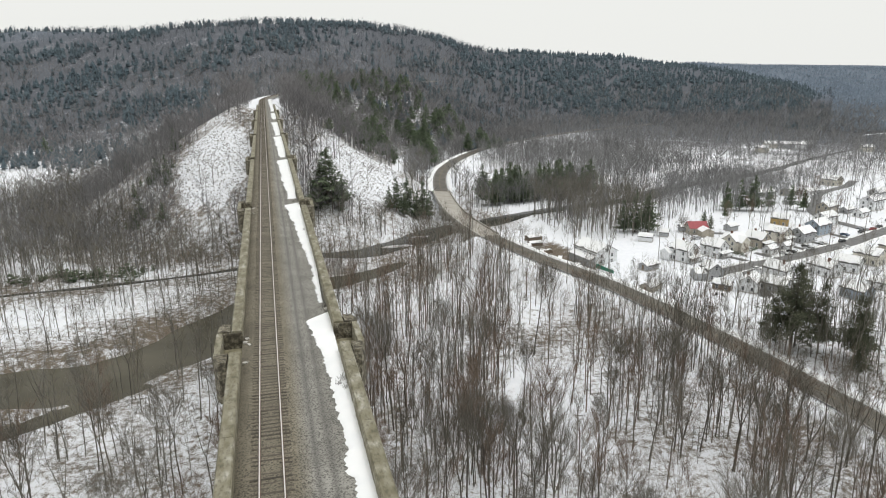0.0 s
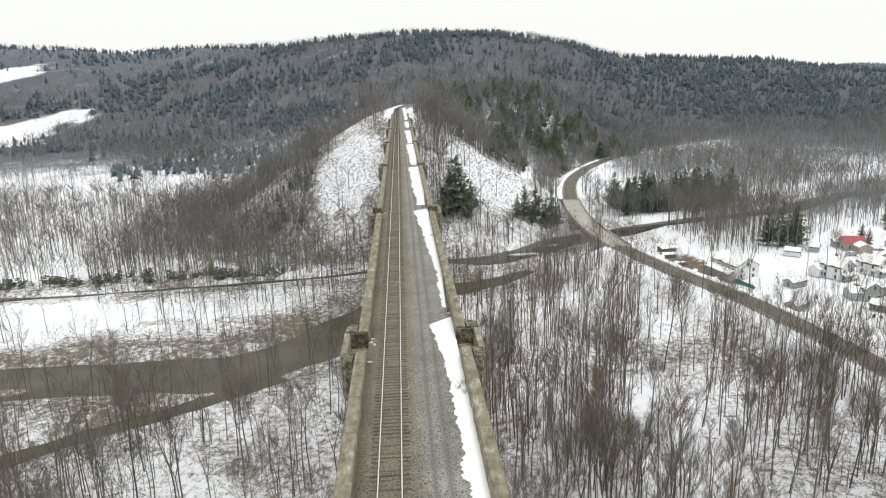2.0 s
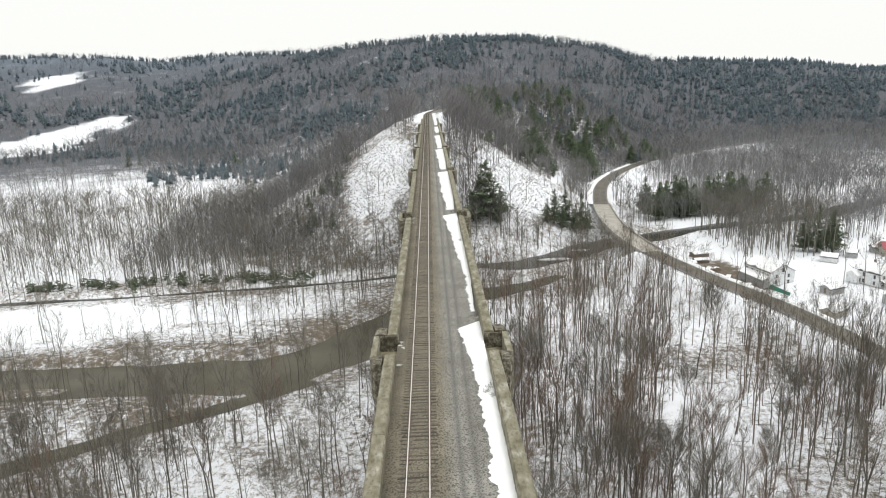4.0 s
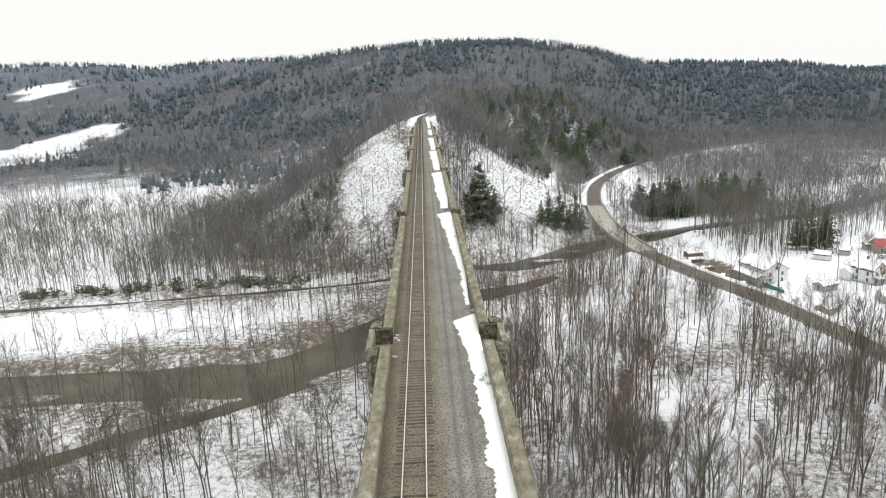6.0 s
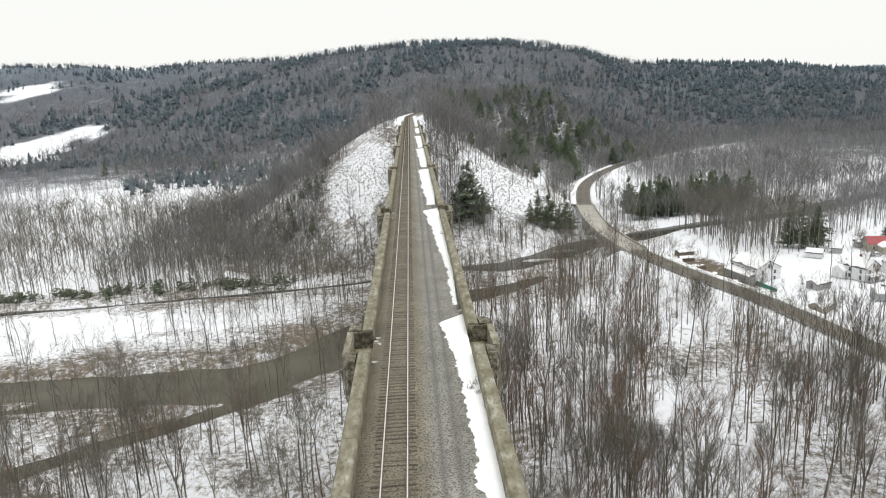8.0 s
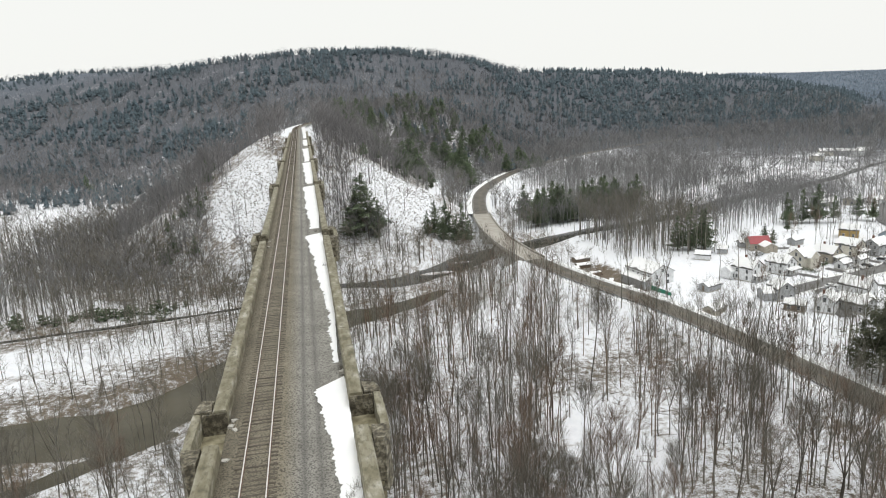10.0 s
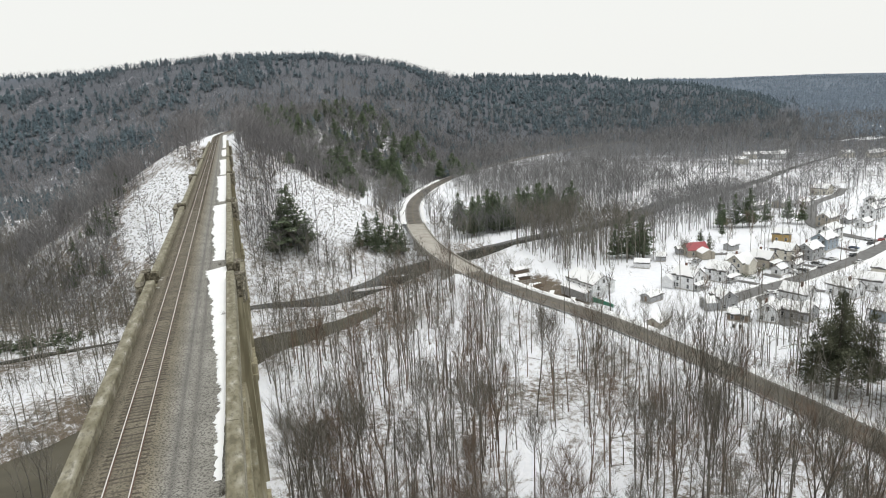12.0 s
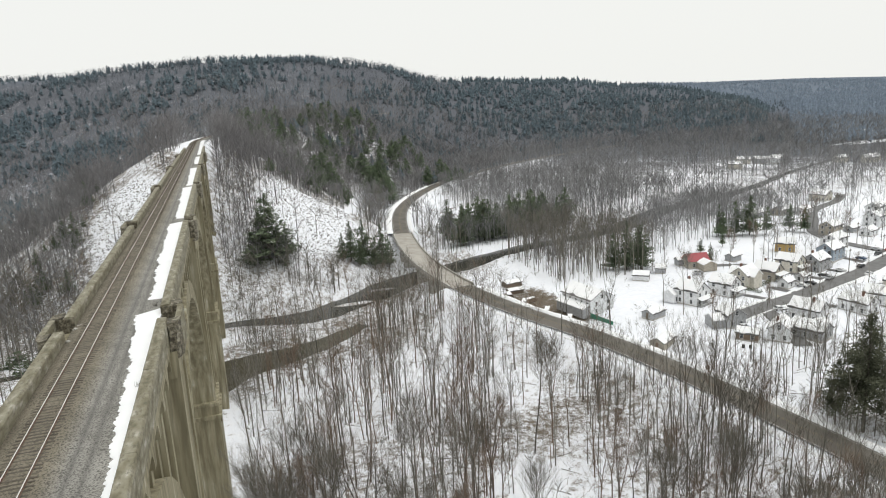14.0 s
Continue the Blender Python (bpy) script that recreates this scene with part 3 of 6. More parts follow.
ra = bn.new("ShaderNodeAttribute")
ra.attribute_name = "rust"
rm = bn.new("ShaderNodeMixRGB")
rm.blend_type = "MULTIPLY"
rm.inputs[2].default_value = (0.71, 0.65, 0.535, 1)
bl.new(ra.outputs["Fac"], rm.inputs[0])
bl.new(fm.outputs[0], rm.inputs[1])
bl.new(rm.outputs[0], base_in)
rust = ballast.data.attributes.new("rust", "FLOAT", "POINT")
rust.data.foreach_set("value", np.clip(1.0 * (np.abs(BX) < 1.0) + 0.8 * (np.abs(BX) < 1.6) + 0.8 * (BX < -1.5) + 0.35 * (BX < 2.4), 0, 1).ravel().astype(np.float32))
tagged(ballast, "grey crushed stone ballast with wheel ruts on the viaduct deck", "ballast", kind="structure")

track = thing("railway_track", "single railway track with bright rails on timber ties", "track")


def rail(x):
    ys = np.concatenate([np.arange(Y_START, 340, 12.0), np.arange(340, 860, 4.0)])
    prof = [(-0.07, -0.15), (-0.07, -0.13), (-0.01, -0.11), (-0.01, -0.04), (-0.04, -0.03), (-0.038, 0.0), (0.038, 0.0), (0.04, -0.03), (0.01, -0.04), (0.01, -0.11), (0.07, -0.13), (0.07, -0.15)]
    m = len(prof)
    v = [(x + track_x(y) + px, y, pz) for y in ys for px, pz in prof]
    f = [(i * m + j, i * m + (j + 1) % m, i * m + m + (j + 1) % m, i * m + m + j) for i in range(len(ys) - 1) for j in range(m)]
    mi = [1 if j == 5 else 0 for i in range(len(ys) - 1) for j in range(m)]
    return part("rail", mesh_np("rail", v, f, [M_RAIL, M_RAILTOP], mi), None, track)


for x in (-0.75, 0.75):
    rail(x)


def tie_mesh():
    bm = box(bmesh.new(), -1.3, -0.095, -0.3, 1.3, 0.095, -0.132)
    bmesh.ops.bevel(bm, geom=bm.edges[:], offset=0.015, segments=1, affect="EDGES")
    me = bpy.data.meshes.new("tie")
    bm.to_mesh(me)
    bm.free()
    me.materials.append(M_TIE)
    return me


TIE = tie_mesh()
rnd = random.Random(5)
for i in range(300):
    y = 28 + i * 0.53
    part("tie", TIE, None, track, at=pose(rnd.uniform(-0.05, 0.05), y + rnd.uniform(-0.03, 0.03), rnd.uniform(-0.018, 0.012), 0, 0, rnd.uniform(-1.5, 1.5)))
bm = bmesh.new()
for y in [*np.arange(Y_START, 28, 0.53), *np.arange(28 + 300 * 0.53, 700, 0.53)]:
    xt = float(track_x(y))
    box(bm, xt - 1.3 + rnd.uniform(-0.05, 0.05), y - 0.095, -0.3, xt + 1.3, y + 0.095, -0.132)
part("tie_run", bm, M_TIE, track)["kind"] = "stuff"


def snow_strip(ya, yb, near, far, group):
    """Snow lying against the wall: ragged towards the track, thin at its edge."""
    rnd = random.Random(int(ya))
    n = int((yb - ya) / 0.22)
    v, f = [], []
    m = 7
    for i in range(n + 1):
        s = i / n
        y = ya + (yb - ya) * s
        left = near(s) + 0.22 * float(wave(y, ya, 4.5, 3)) + 0.16 * float(wave(y, ya, 1.9, 5)) + 0.13 * float(wave(y, ya, 0.8)) + 0.12 * float(wave(y, ya, 0.25, 2)) + rnd.uniform(-0.1, 0.1)
        right = 6.1 + 0.04 * float(wave(y, ya, 0.5, 7)) - far * (1 - ss(0, 0.25, s))
        left = min(left, right - 0.05)
        taper = min(1, 6 * s, 7 * (1 - s)) ** 0.6
        for j in range(m):
            q = j / (m - 1)
            h = (0.0, 0.2, 0.28, 0.3, 0.3, 0.3, 0.3)[j] * taper
            x = left + (right - left) * q
            v.append((x + float(track_x(y)), y + (2.0 * (q - 0.4) * (1 - taper) if s > 0.5 else 0), -0.405 + 0.55 * h + 0.012 * float(wave(x, y, 0.8)) * (j > 0)))
    for i in range(n):
        for j in range(m - 1):
            a = i * m + j
            f.append((a, a + 1, a + m + 1, a + m))
    ob = new("snow_bank", mesh_np("snow_bank", v, f, [M_SNOW], smooth_faces=True))
    return tagged(ob, "ragged strip of clean snow along the viaduct wall", "snow", group, "stuff")


snow_strip(12, 67.8, lambda s: 4.95 - 1.15 * s ** 6, 0.0, "snow strips on the viaduct")
snow_strip(72, 128.3, lambda s: 5.45 - 2.15 * s ** 2.1, 0.3, "snow strips on the viaduct")
for k, (a, b, lo) in enumerate([(133.5, 190, 3.3), (195, 252, 3.3), (256, 314, 3.5), (331, 372, 3.9), (385, 430, 4.2), (425, 520, 3.4)]):
    snow_strip(a, b, lambda s, lo=lo: 4.3 - (4.3 - lo) * s, 0.3, "snow strips on the viaduct")

# ---- road ----


def offset_line(line, off, dz=0.0):
    p = np.array(line)
    t = np.gradient(p[:, :2], axis=0)
    t /= np.linalg.norm(t, axis=1)[:, None]
    return np.column_stack([p[:, 0] + t[:, 1] * off, p[:, 1] - t[:, 0] * off, p[:, 2] + dz])


def sweep(name, line, prof, material, parent=None, mi=None, close=True):
    """A profile of (across, up) carried along a line."""
    p = np.array(line)
    t = np.gradient(p[:, :2], axis=0)
    t /= np.linalg.norm(t, axis=1)[:, None]
    m = len(prof)
    v = [(a[0] + d[1] * o, a[1] - d[0] * o, a[2] + h) for a, d in zip(p, t) for o, h in prof]
    f = [(i * m + j, i * m + (j + 1) % m, i * m + m + (j + 1) % m, i * m + m + j) for i in range(len(p) - 1) for j in range(m if close else m - 1)]
    me = mesh_np(name, v, f, material if isinstance(material, list) else [material], mi)
    if parent:
        return part(name, me, None, parent)
    return new(name, me)


is_deck = (ROAD[:, 1] > 296) & (ROAD[:, 1] < 432) & (ROAD[:, 0] < 160)
i0, i1 = int(np.argmax(is_deck)), int(len(is_deck) - np.argmax(is_deck[::-1]) - 1)
tagged(sweep("road", ROAD[:i0 + 1], [(-4.6, 0), (-4.4, 0.0), (0, 0.09), (4.4, 0), (4.6, 0)], M_ASPHALT, close=False), "worn brown-grey asphalt road climbing to the bridge", "road", kind="structure")
tagged(sweep("road", ROAD[i1:], [(-4.6, 0), (-4.4, 0.0), (0, 0.09), (4.4, 0), (4.6, 0)], M_ASPHALT, close=False), "grey asphalt road bending away from the bridge", "road", kind="structure")
for off in (-4.0, 4.0):
    tagged(sweep("edge_line", offset_line(ROAD, off, 0.035), [(-0.08, 0), (0.08, 0)], M_PAINT, close=False), "worn white road edge line", "road marking", kind="structure")
for off in (-0.2, 0.2):
    tagged(sweep("centre_line", offset_line(ROAD, off, 0.11), [(-0.06, 0), (0.06, 0)], M_YELLOW, close=False), "worn yellow road centre line", "road marking", kind="structure")

road_bridge = thing("road_bridge", "curved pale concrete road bridge on piers over the creek", "bridge")
DECK = ROAD[i0:i1 + 1]
sweep("deck", DECK, [(-5.3, -0.9), (-5.3, 0.05), (0, 0.13), (5.3, 0.05), (5.3, -0.9)], M_ROADCONC, road_bridge)
for off in (-5.0, 5.0):
    sweep("bridge_parapet", offset_line(DECK, off), [(-0.22, 0.02), (-0.16, 0.75), (-0.22, 0.8), (-0.22, 0.95), (0.22, 0.95), (0.22, 0.8), (0.16, 0.75), (0.22, 0.02)], M_PALECONC, road_bridge)
for off in (-3.6, -1.2, 1.2, 3.6):
    sweep("girder", offset_line(DECK, off, -0.9), [(-0.3, -1.2), (-0.3, 0), (0.3, 0), (0.3, -1.2)], M_ROADCONC, road_bridge)
for y in (312, 331, 352, 375, 398, 420):
    k = int(np.argmin(np.abs(DECK[:, 1] - y)))
    x, yy, z = DECK[k]
    d = DECK[min(k + 1, len(DECK) - 1)] - DECK[k - 1]
    a = math.degrees(math.atan2(d[1], d[0])) - 90
    zb = float(land(x, yy)) - 2 - z
    pier = part("bridge_pier", box(bmesh.new(), -4.2, -0.65, zb, 4.2, 0.65, -2.9), M_PALECONC, road_bridge, at=pose(x, yy, z, 0, 0, a))
    part("pier_cap", box(bmesh.new(), -4.7, -0.85, -2.9, 4.7, 0.85, -2.1), M_PALECONC, pier)

guardrail = thing("guardrail", "grey steel guardrail on posts along the road", "guardrail")
GR = offset_line(ROAD[6:i0 + 1], -5.4)
sweep("rail_beam", GR, [(-0.05, 0.45), (-0.05, 0.75), (0.03, 0.75), (0.03, 0.45)], M_GALV, guardrail)
POST = bpy.data.meshes.new("post")
bm = box(bmesh.new(), -0.08, -0.08, -0.9, 0.08, 0.08, 0.72)
bm.to_mesh(POST)
bm.free()
POST.materials.append(M_GALV)
seg = np.linalg.norm(np.diff(GR[:, :2], axis=0), axis=1).cumsum()
for s in np.arange(0, seg[-1], 2.4):
    k = np.interp(s, np.concatenate([[0], seg]), np.arange(len(GR)))
    part("post", POST, None, guardrail, at=pose(*[float(np.interp(k, np.arange(len(GR)), GR[:, c])) for c in range(3)]))


def snow_ridge(line, width, height, seed, label):
    """Ploughed snow along an edge, lumpy and uneven."""
    p = np.array(line)
    t = np.gradient(p[:, :2], axis=0)
    t /= np.linalg.norm(t, axis=1)[:, None]
    ln = np.concatenate([[0], np.linalg.norm(np.diff(p[:, :2], axis=0), axis=1).cumsum()])
    ss_ = np.arange(0, ln[-1], 1.2)
    v, f = [], []
    for i, s in enumerate(ss_):
        c = [np.interp(s, ln, p[:, k]) for k in range(3)]
        d = [np.interp(s, ln, t[:, k]) for k in range(2)]
        w = width * (1 + 0.35 * float(wave(s, seed, 4)) + 0.2 * float(wave(s, seed, 1.3, 2)))
        h = height * (1 + 0.4 * float(wave(s, seed, 3, 5)))
        for o, q in ((-0.5, -0.25), (-0.28, 0.7), (0.05, 1.0), (0.3, 0.6), (0.5, -0.4)):
            v.append((c[0] + d[1] * o * w, c[1] - d[0] * o * w, c[2] + h * q + 0.05 * float(wave(s, o * 9, 0.7))))
    n = len(ss_)
    for i in range(n - 1):
        for j in range(4):
            f.append((i * 5 + j, i * 5 + j + 1, i * 5 + j + 6, i * 5 + j + 5))
    return tagged(new("snow_bank", mesh_np("snow_bank", v, f, [M_SNOW], smooth_faces=True)), label, "snow", kind="stuff")


snow_ridge(offset_line(ROAD[6:i0], 6.4, -0.1), 2.6, 0.5, 1, "ploughed snow bank beside the road")
i2 = int(np.argmax(ROAD[:, 1] > 600))
snow_ridge(offset_line(ROAD[i1:i2], -6.6, -0.1), 4.0, 0.5, 2, "ploughed snow bank on the outside of the bend")
snow_ridge(offset_line(ROAD[i1:i2], 6.0, -0.1), 2.0, 0.4, 3, "ploughed snow bank on the inside of the bend")
snow_ridge(offset_line(ROAD[6:i0], -6.6, -0.5), 1.4, 0.3, 4, "thin snow bank behind the guardrail")

# ---- trees ----


def tube(v, f, a, b, ra, rb, sides):
    """A tapered stick from a to b; a point where rb is nothing."""
    a, b = np.array(a, float), np.array(b, float)
    d = b - a
    d /= np.linalg.norm(d) + 1e-9
    u = np.cross(d, (0, 0, 1) if abs(d[2]) < 0.9 else (1, 0, 0))
    u /= np.linalg.norm(u)
    w = np.cross(d, u)
    i0 = len(v)
    for k in range(sides):
        t = 2 * math.pi * k / sides
        v.append(a + ra * (math.cos(t) * u + math.sin(t) * w))
    if rb <= 0:
        v.append(b)
        for k in range(sides):
            f.append((i0 + k, i0 + (k + 1) % sides, i0 + sides))
    else:
        for k in range(sides):
            t = 2 * math.pi * k / sides
            v.append(b + rb * (math.cos(t) * u + math.sin(t) * w))
        for k in range(sides):
            j = (k + 1) % sides
            f.append((i0 + k, i0 + j, i0 + sides + j))
            f.append((i0 + k, i0 + sides + j, i0 + sides + k))


def sliver(v, f, a, b, r, turn):
    """A thin twig: one narrow face."""
    d = np.array(b) - np.array(a)
    u = np.cross(d, (math.cos(turn), math.sin(turn), 0.3))
    u = u / (np.linalg.norm(u) + 1e-9) * r
    i0 = len(v)
    v.extend((a + u, a - u, b))
    f.append((i0, i0 + 1, i0 + 2))


def bare_tree(seed, h, limbs, twigs, spread, start=0.35, thick=1.0, sides=5, fine=False, leaders=0):
    """Trunk and leafless crown of a tree of height h: a stem that forks into rising leaders, with limbs, branches and fine twigs."""
    r = random.Random(seed)
    tv, tf, cv, cf = [], [], [], []
    rad, fork = 0.0095 * h * thick, start * h * r.uniform(0.85, 1.2)
    lean = np.array([r.uniform(-0.05, 0.05), r.uniform(-0.05, 0.05), 1.0])
    p, rr = np.array([0, 0, -0.5]), rad * 1.15
    for i in range(3):
        q = p + lean * (fork + 0.5) / 3 + np.array([r.uniform(-0.008, 0.008) * h, r.uniform(-0.008, 0.008) * h, 0])
        tube(tv, tf, p, q, rr, rr * 0.92, sides)
        p, rr = q, rr * 0.92
    n = leaders or r.choice((1, 2, 2, 3))
    turn = r.uniform(0, 6.283)

    def stick(a, b, q):
        if fine:
            sliver(cv, cf, a, b, 1.2 * q, r.uniform(0, 6.28))
        else:
            tube(cv, cf, a, b, q, 0, 3)
    for m in range(n):
        az = turn + 6.283 * m / n + r.uniform(-0.5, 0.5)
        tilt = (0.04 if n == 1 else r.uniform(0.7, 1.3) * spread)
        d = np.array([math.cos(az) * tilt, math.sin(az) * tilt, 1.0])
        ln, o, lr = (h - fork) * r.uniform(0.82, 1.0), p, rr * (0.95 if n == 1 else 0.72)
        pts = [o]
        for k in range(4):
            d = d * (0.8, 0.8, 1.0) + np.array([r.uniform(-0.09, 0.09), r.uniform(-0.09, 0.09), 0])
            e = o + d * ln / 4
            tube(tv, tf, o, e, lr * (1 - 0.235 * k) + 0.012, lr * (1 - 0.235 * (k + 1)) + 0.012, sides if k < 2 else 3)
            o = e
            pts.append(o)
        for k in range(max(3, limbs // n)):
            s = ((k + r.random()) / max(3, limbs // n)) ** 0.75 * 0.98
            u = min(int(s * 4), 3)
            a = pts[u] + (pts[u + 1] - pts[u]) * (s * 4 - u)
            w = az + r.uniform(-2.2, 2.2) if n > 1 else r.uniform(0, 6.283)
            g = np.array([math.cos(w), math.sin(w), r.uniform(0.9, 2.0)])
            g /= np.linalg.norm(g)
            bl = h * spread * (1.0 - 0.5 * s) * r.uniform(0.65, 1.15)
            b = a + g * bl * 0.45
            g2 = g + np.array([r.uniform(-0.25, 0.25), r.uniform(-0.25, 0.25), r.uniform(0.15, 0.6)])
            g2 /= np.linalg.norm(g2)
            c = b + g2 * bl * 0.55
            q0 = lr * (1 - 0.9 * s) * 0.3 + 0.016
            tube(cv, cf, a, b, q0, q0 * 0.6, 3)
            stick(b, c, q0 * 0.6)
            for x in range(4 if fine else 6):
                q = r.uniform(0.25, 1.0)
                o1 = a + (b - a) * q / 0.45 if q < 0.45 else b + (c - b) * (q - 0.45) / 0.55
                e1 = g2 + np.array([r.uniform(-0.6, 0.6), r.uniform(-0.6, 0.6), r.uniform(-0.05, 0.6)])
                e1 /= np.linalg.norm(e1)
                o2 = o1 + e1 * bl * r.uniform(0.4, 0.7)
                stick(o1, o2, 0.02)
                for y in range(twigs):
                    t = o1 + (o2 - o1) * r.uniform(0.15, 1.0)
                    g3 = e1 + np.array([r.uniform(-0.6, 0.6), r.uniform(-0.6, 0.6), r.uniform(0.0, 0.7)])
                    g3 /= np.linalg.norm(g3)
                    sliver(cv, cf, t, t + g3 * r.uniform(0.06, 0.12) * h, 0.0105 if not fine else 0.022, r.uniform(0, 6.28))
    return (np.array(tv), np.array(tf)), (np.array(cv), np.array(cf))


def conifer(seed, h, tiers, boughs, width, bare=0.12, clumps=7, fine=1.0):
    """Trunk and boughs of a pine or hemlock: uneven, gappy, each bough a spray of needle clumps."""
    r = random.Random(seed)
    tv, tf, cv, cf = [], [], [], []
    tube(tv, tf, (0, 0, -0.5), (0, 0, h * 0.97), 0.016 * h, 0.02, 5)
    lop = r.uniform(0, 6.283)
    for i in range(tiers):
        s = bare + (1 - bare) * (i + 0.6 * r.random()) / tiers
        ln0 = h * width * (1 - s) ** 0.62 * r.uniform(0.7, 1.25) + 0.3
        for k in range(max(4, int(boughs * (1.15 - s)))):
            az = r.uniform(0, 6.283)
            ln = ln0 * r.uniform(0.45, 1.25) * (1 + 0.2 * math.cos(az - lop))
            d = np.array([math.cos(az), math.sin(az), 0])
            a = np.array([0, 0, s * h + r.uniform(-0.4, 0.4)])
            lift = r.uniform(-0.3, 0.25)
            tube(cv, cf, a, a + d * ln * 0.9 + np.array([0, 0, lift * ln * 0.6]), 0.05, 0, 3)
            for c in range(clumps):
                q = r.uniform(0.2, 1.0)
                o = a + d * ln * q + np.array([r.uniform(-0.16, 0.16) * ln, r.uniform(-0.16, 0.16) * ln, lift * ln * q * q * 0.7 + r.uniform(-0.06, 0.07) * h * 0.4])
                w = (0.1 * ln + 0.26) * r.uniform(0.6, 1.35) * fine
                i0 = len(cv)
                t0 = r.uniform(0, 6.283)
                for e in range(3):
                    cv.append(o + np.array([math.cos(t0 + 2.1 * e), math.sin(t0 + 2.1 * e), r.uniform(-0.45, 0.25)]) * w)
                cv.append(o + np.array([r.uniform(-0.3, 0.3), r.uniform(-0.3, 0.3), 0.6]) * w)
                for e in range(3):
                    cf.append((i0 + e, i0 + (e + 1) % 3, i0 + 3))
    tube(cv, cf, (0, 0, h * 0.9), (0, 0, h * 1.03), h * 0.012, 0, 4)
    return (np.array(tv), np.array(tf)), (np.array(cv), np.array(cf))


def joined(name, kinds, places, material, label, category):
    """Many plants in one mesh: kinds are (corners, faces), places (kind, x, y, z, turn, size)."""
    vs, fs, n = [], [], 0
    for k, x, y, z, a, s in places:
        v, f = kinds[k]
        c, q = math.cos(a), math.sin(a)
        vs.append(np.stack([s * (c * v[:, 0] - q * v[:, 1]) + x, s * (q * v[:, 0] + c * v[:, 1]) + y, s * v[:, 2] + z], -1))
        fs.append(f + n)
        n += len(v)
    if not vs:
        return None
    ob = new(name, mesh_np(name, np.concatenate(vs), np.concatenate(fs), [material]))
    return tagged(ob, label, category, kind="stuff")


def both(t):
    """Trunk and crown as one set of corners and faces."""
    (tv, tf), (cv, cf) = t
    return np.concatenate([tv, cv]), np.concatenate([tf, cf + len(tv)])


def fan_tree(seed, h, sticks, w, r0, stem=None, low=0.28):
    """A tree seen far off: a dark stem, a few spreading limbs and the twigs on them, few faces."""
    r = random.Random(seed)
    v, f = [], []
    lean = np.array([r.uniform(-0.05, 0.05), r.uniform(-0.05, 0.05), 1.0]) * h
    st = stem or r0 * 1.6
    tube(v, f, (0, 0, -0.5), lean * 0.45, st, st * 0.75, 3)
    tube(v, f, lean * 0.45, lean * 0.9, st * 0.75, 0, 3)
    n = max(3, sticks // 5)
    for i in range(n):
        a, z = 6.283 * (i + r.random()) / n * 2, r.uniform(low, 0.8)
        ln = h * r.uniform(0.3, 0.48) * (1.15 - 0.75 * z)
        e = np.array([math.cos(a) * w, math.sin(a) * w, r.uniform(0.6, 1.1)]) * ln
        o = lean * z
        sliver(v, f, o, o + e, r0 * 1.5, r.uniform(0, 6.28))
        for k in range(4):
            q = o + e * r.uniform(0.3, 0.95)
            g = e / ln + np.array([r.uniform(-0.7, 0.7), r.uniform(-0.7, 0.7), r.uniform(0, 0.6)])
            sliver(v, f, q, q + g * ln * r.uniform(0.3, 0.55), r0, r.uniform(0, 6.28))
    return np.array(v, float), np.array(f)


def cone_tree(seed, h, w):
    """A far conifer: uneven whorls of drooping boughs round a stem."""
    r = random.Random(seed)
    v, f = [], []
    for i in range(6):
        z0, q = 0.08 + 0.14 * i, (0.85, 1.0, 0.92, 0.75, 0.55, 0.33)[i]
        i0 = len(v)
        for k in range(5):
            a = 2 * math.pi * (k + r.random() * 0.8) / 5
            q2 = q * r.uniform(0.5, 1.2)
            v.append((w * q2 * math.cos(a), w * q2 * math.sin(a), h * (z0 + r.uniform(-0.05, 0.06))))
        v.append((r.uniform(-0.12, 0.12) * w, r.uniform(-0.12, 0.12) * w, h * (z0 + 0.26)))
        f += [(i0 + k, i0 + (k + 1) % 5, i0 + 5) for k in range(5)]
    return np.array(v, float), np.array(f)


rng = np.random.RandomState(11)


def clear_of(x, y):
    """Whether a tree may stand here: off water, road, line and viaduct."""
    ok = np.ones(np.shape(x), bool)
    for line in (RIVER, CREEK, BRANCH):
        d, a = polydist(x, y, line)
        ok &= d > np.interp(a, np.arange(len(line)), line[:, 2]) + 2.5
    ok &= polydist(x, y, ROAD)[0] > np.where(y > 600, 5.5, 7.8)
    ok &= polydist(x, y, PATHWAY)[0] > 4
    ok &= ~((x > X0 - 3) & (x < X1 + 3) & (y < 440))
    ok &= ~((np.abs(x - track_x(y) - 2) < 9) & (y >= 400) & (y < 760))
    ok &= ~((x > 108) & (x < 164) & (y > 258) & (y < 303))
    return ok


def scatter(n, x0, x1, y0, y1, keep, free=0.1):
    """Places at random in a rectangle where keep(x, y), a chance from 0 to 1, allows."""
    x, y = rng.uniform(x0, x1, n), rng.uniform(y0, y1, n)
    chance = keep(x, y) * (1 - (1 - free) * (open_field(x, y) > 0.3)) * (1 - 0.88 * (rock_slope(x, y) | rock_slope(x, y + 14)))
    ok = clear_of(x, y) & (rng.uniform(0, 1, n) < chance)
    x, y = x[ok], y[ok]
    return np.stack([x, y, land(x, y)], -1)


def in_town(x, y):
    return (x > 142) & (y > 195) & (y < 330 + 0.28 * (x - 142)) & (x < 420)


def places(pts, kinds, lo, hi):
    return [(rng.randint(kinds), *p, rng.uniform(0, 6.28), rng.uniform(lo, hi)) for p in pts]


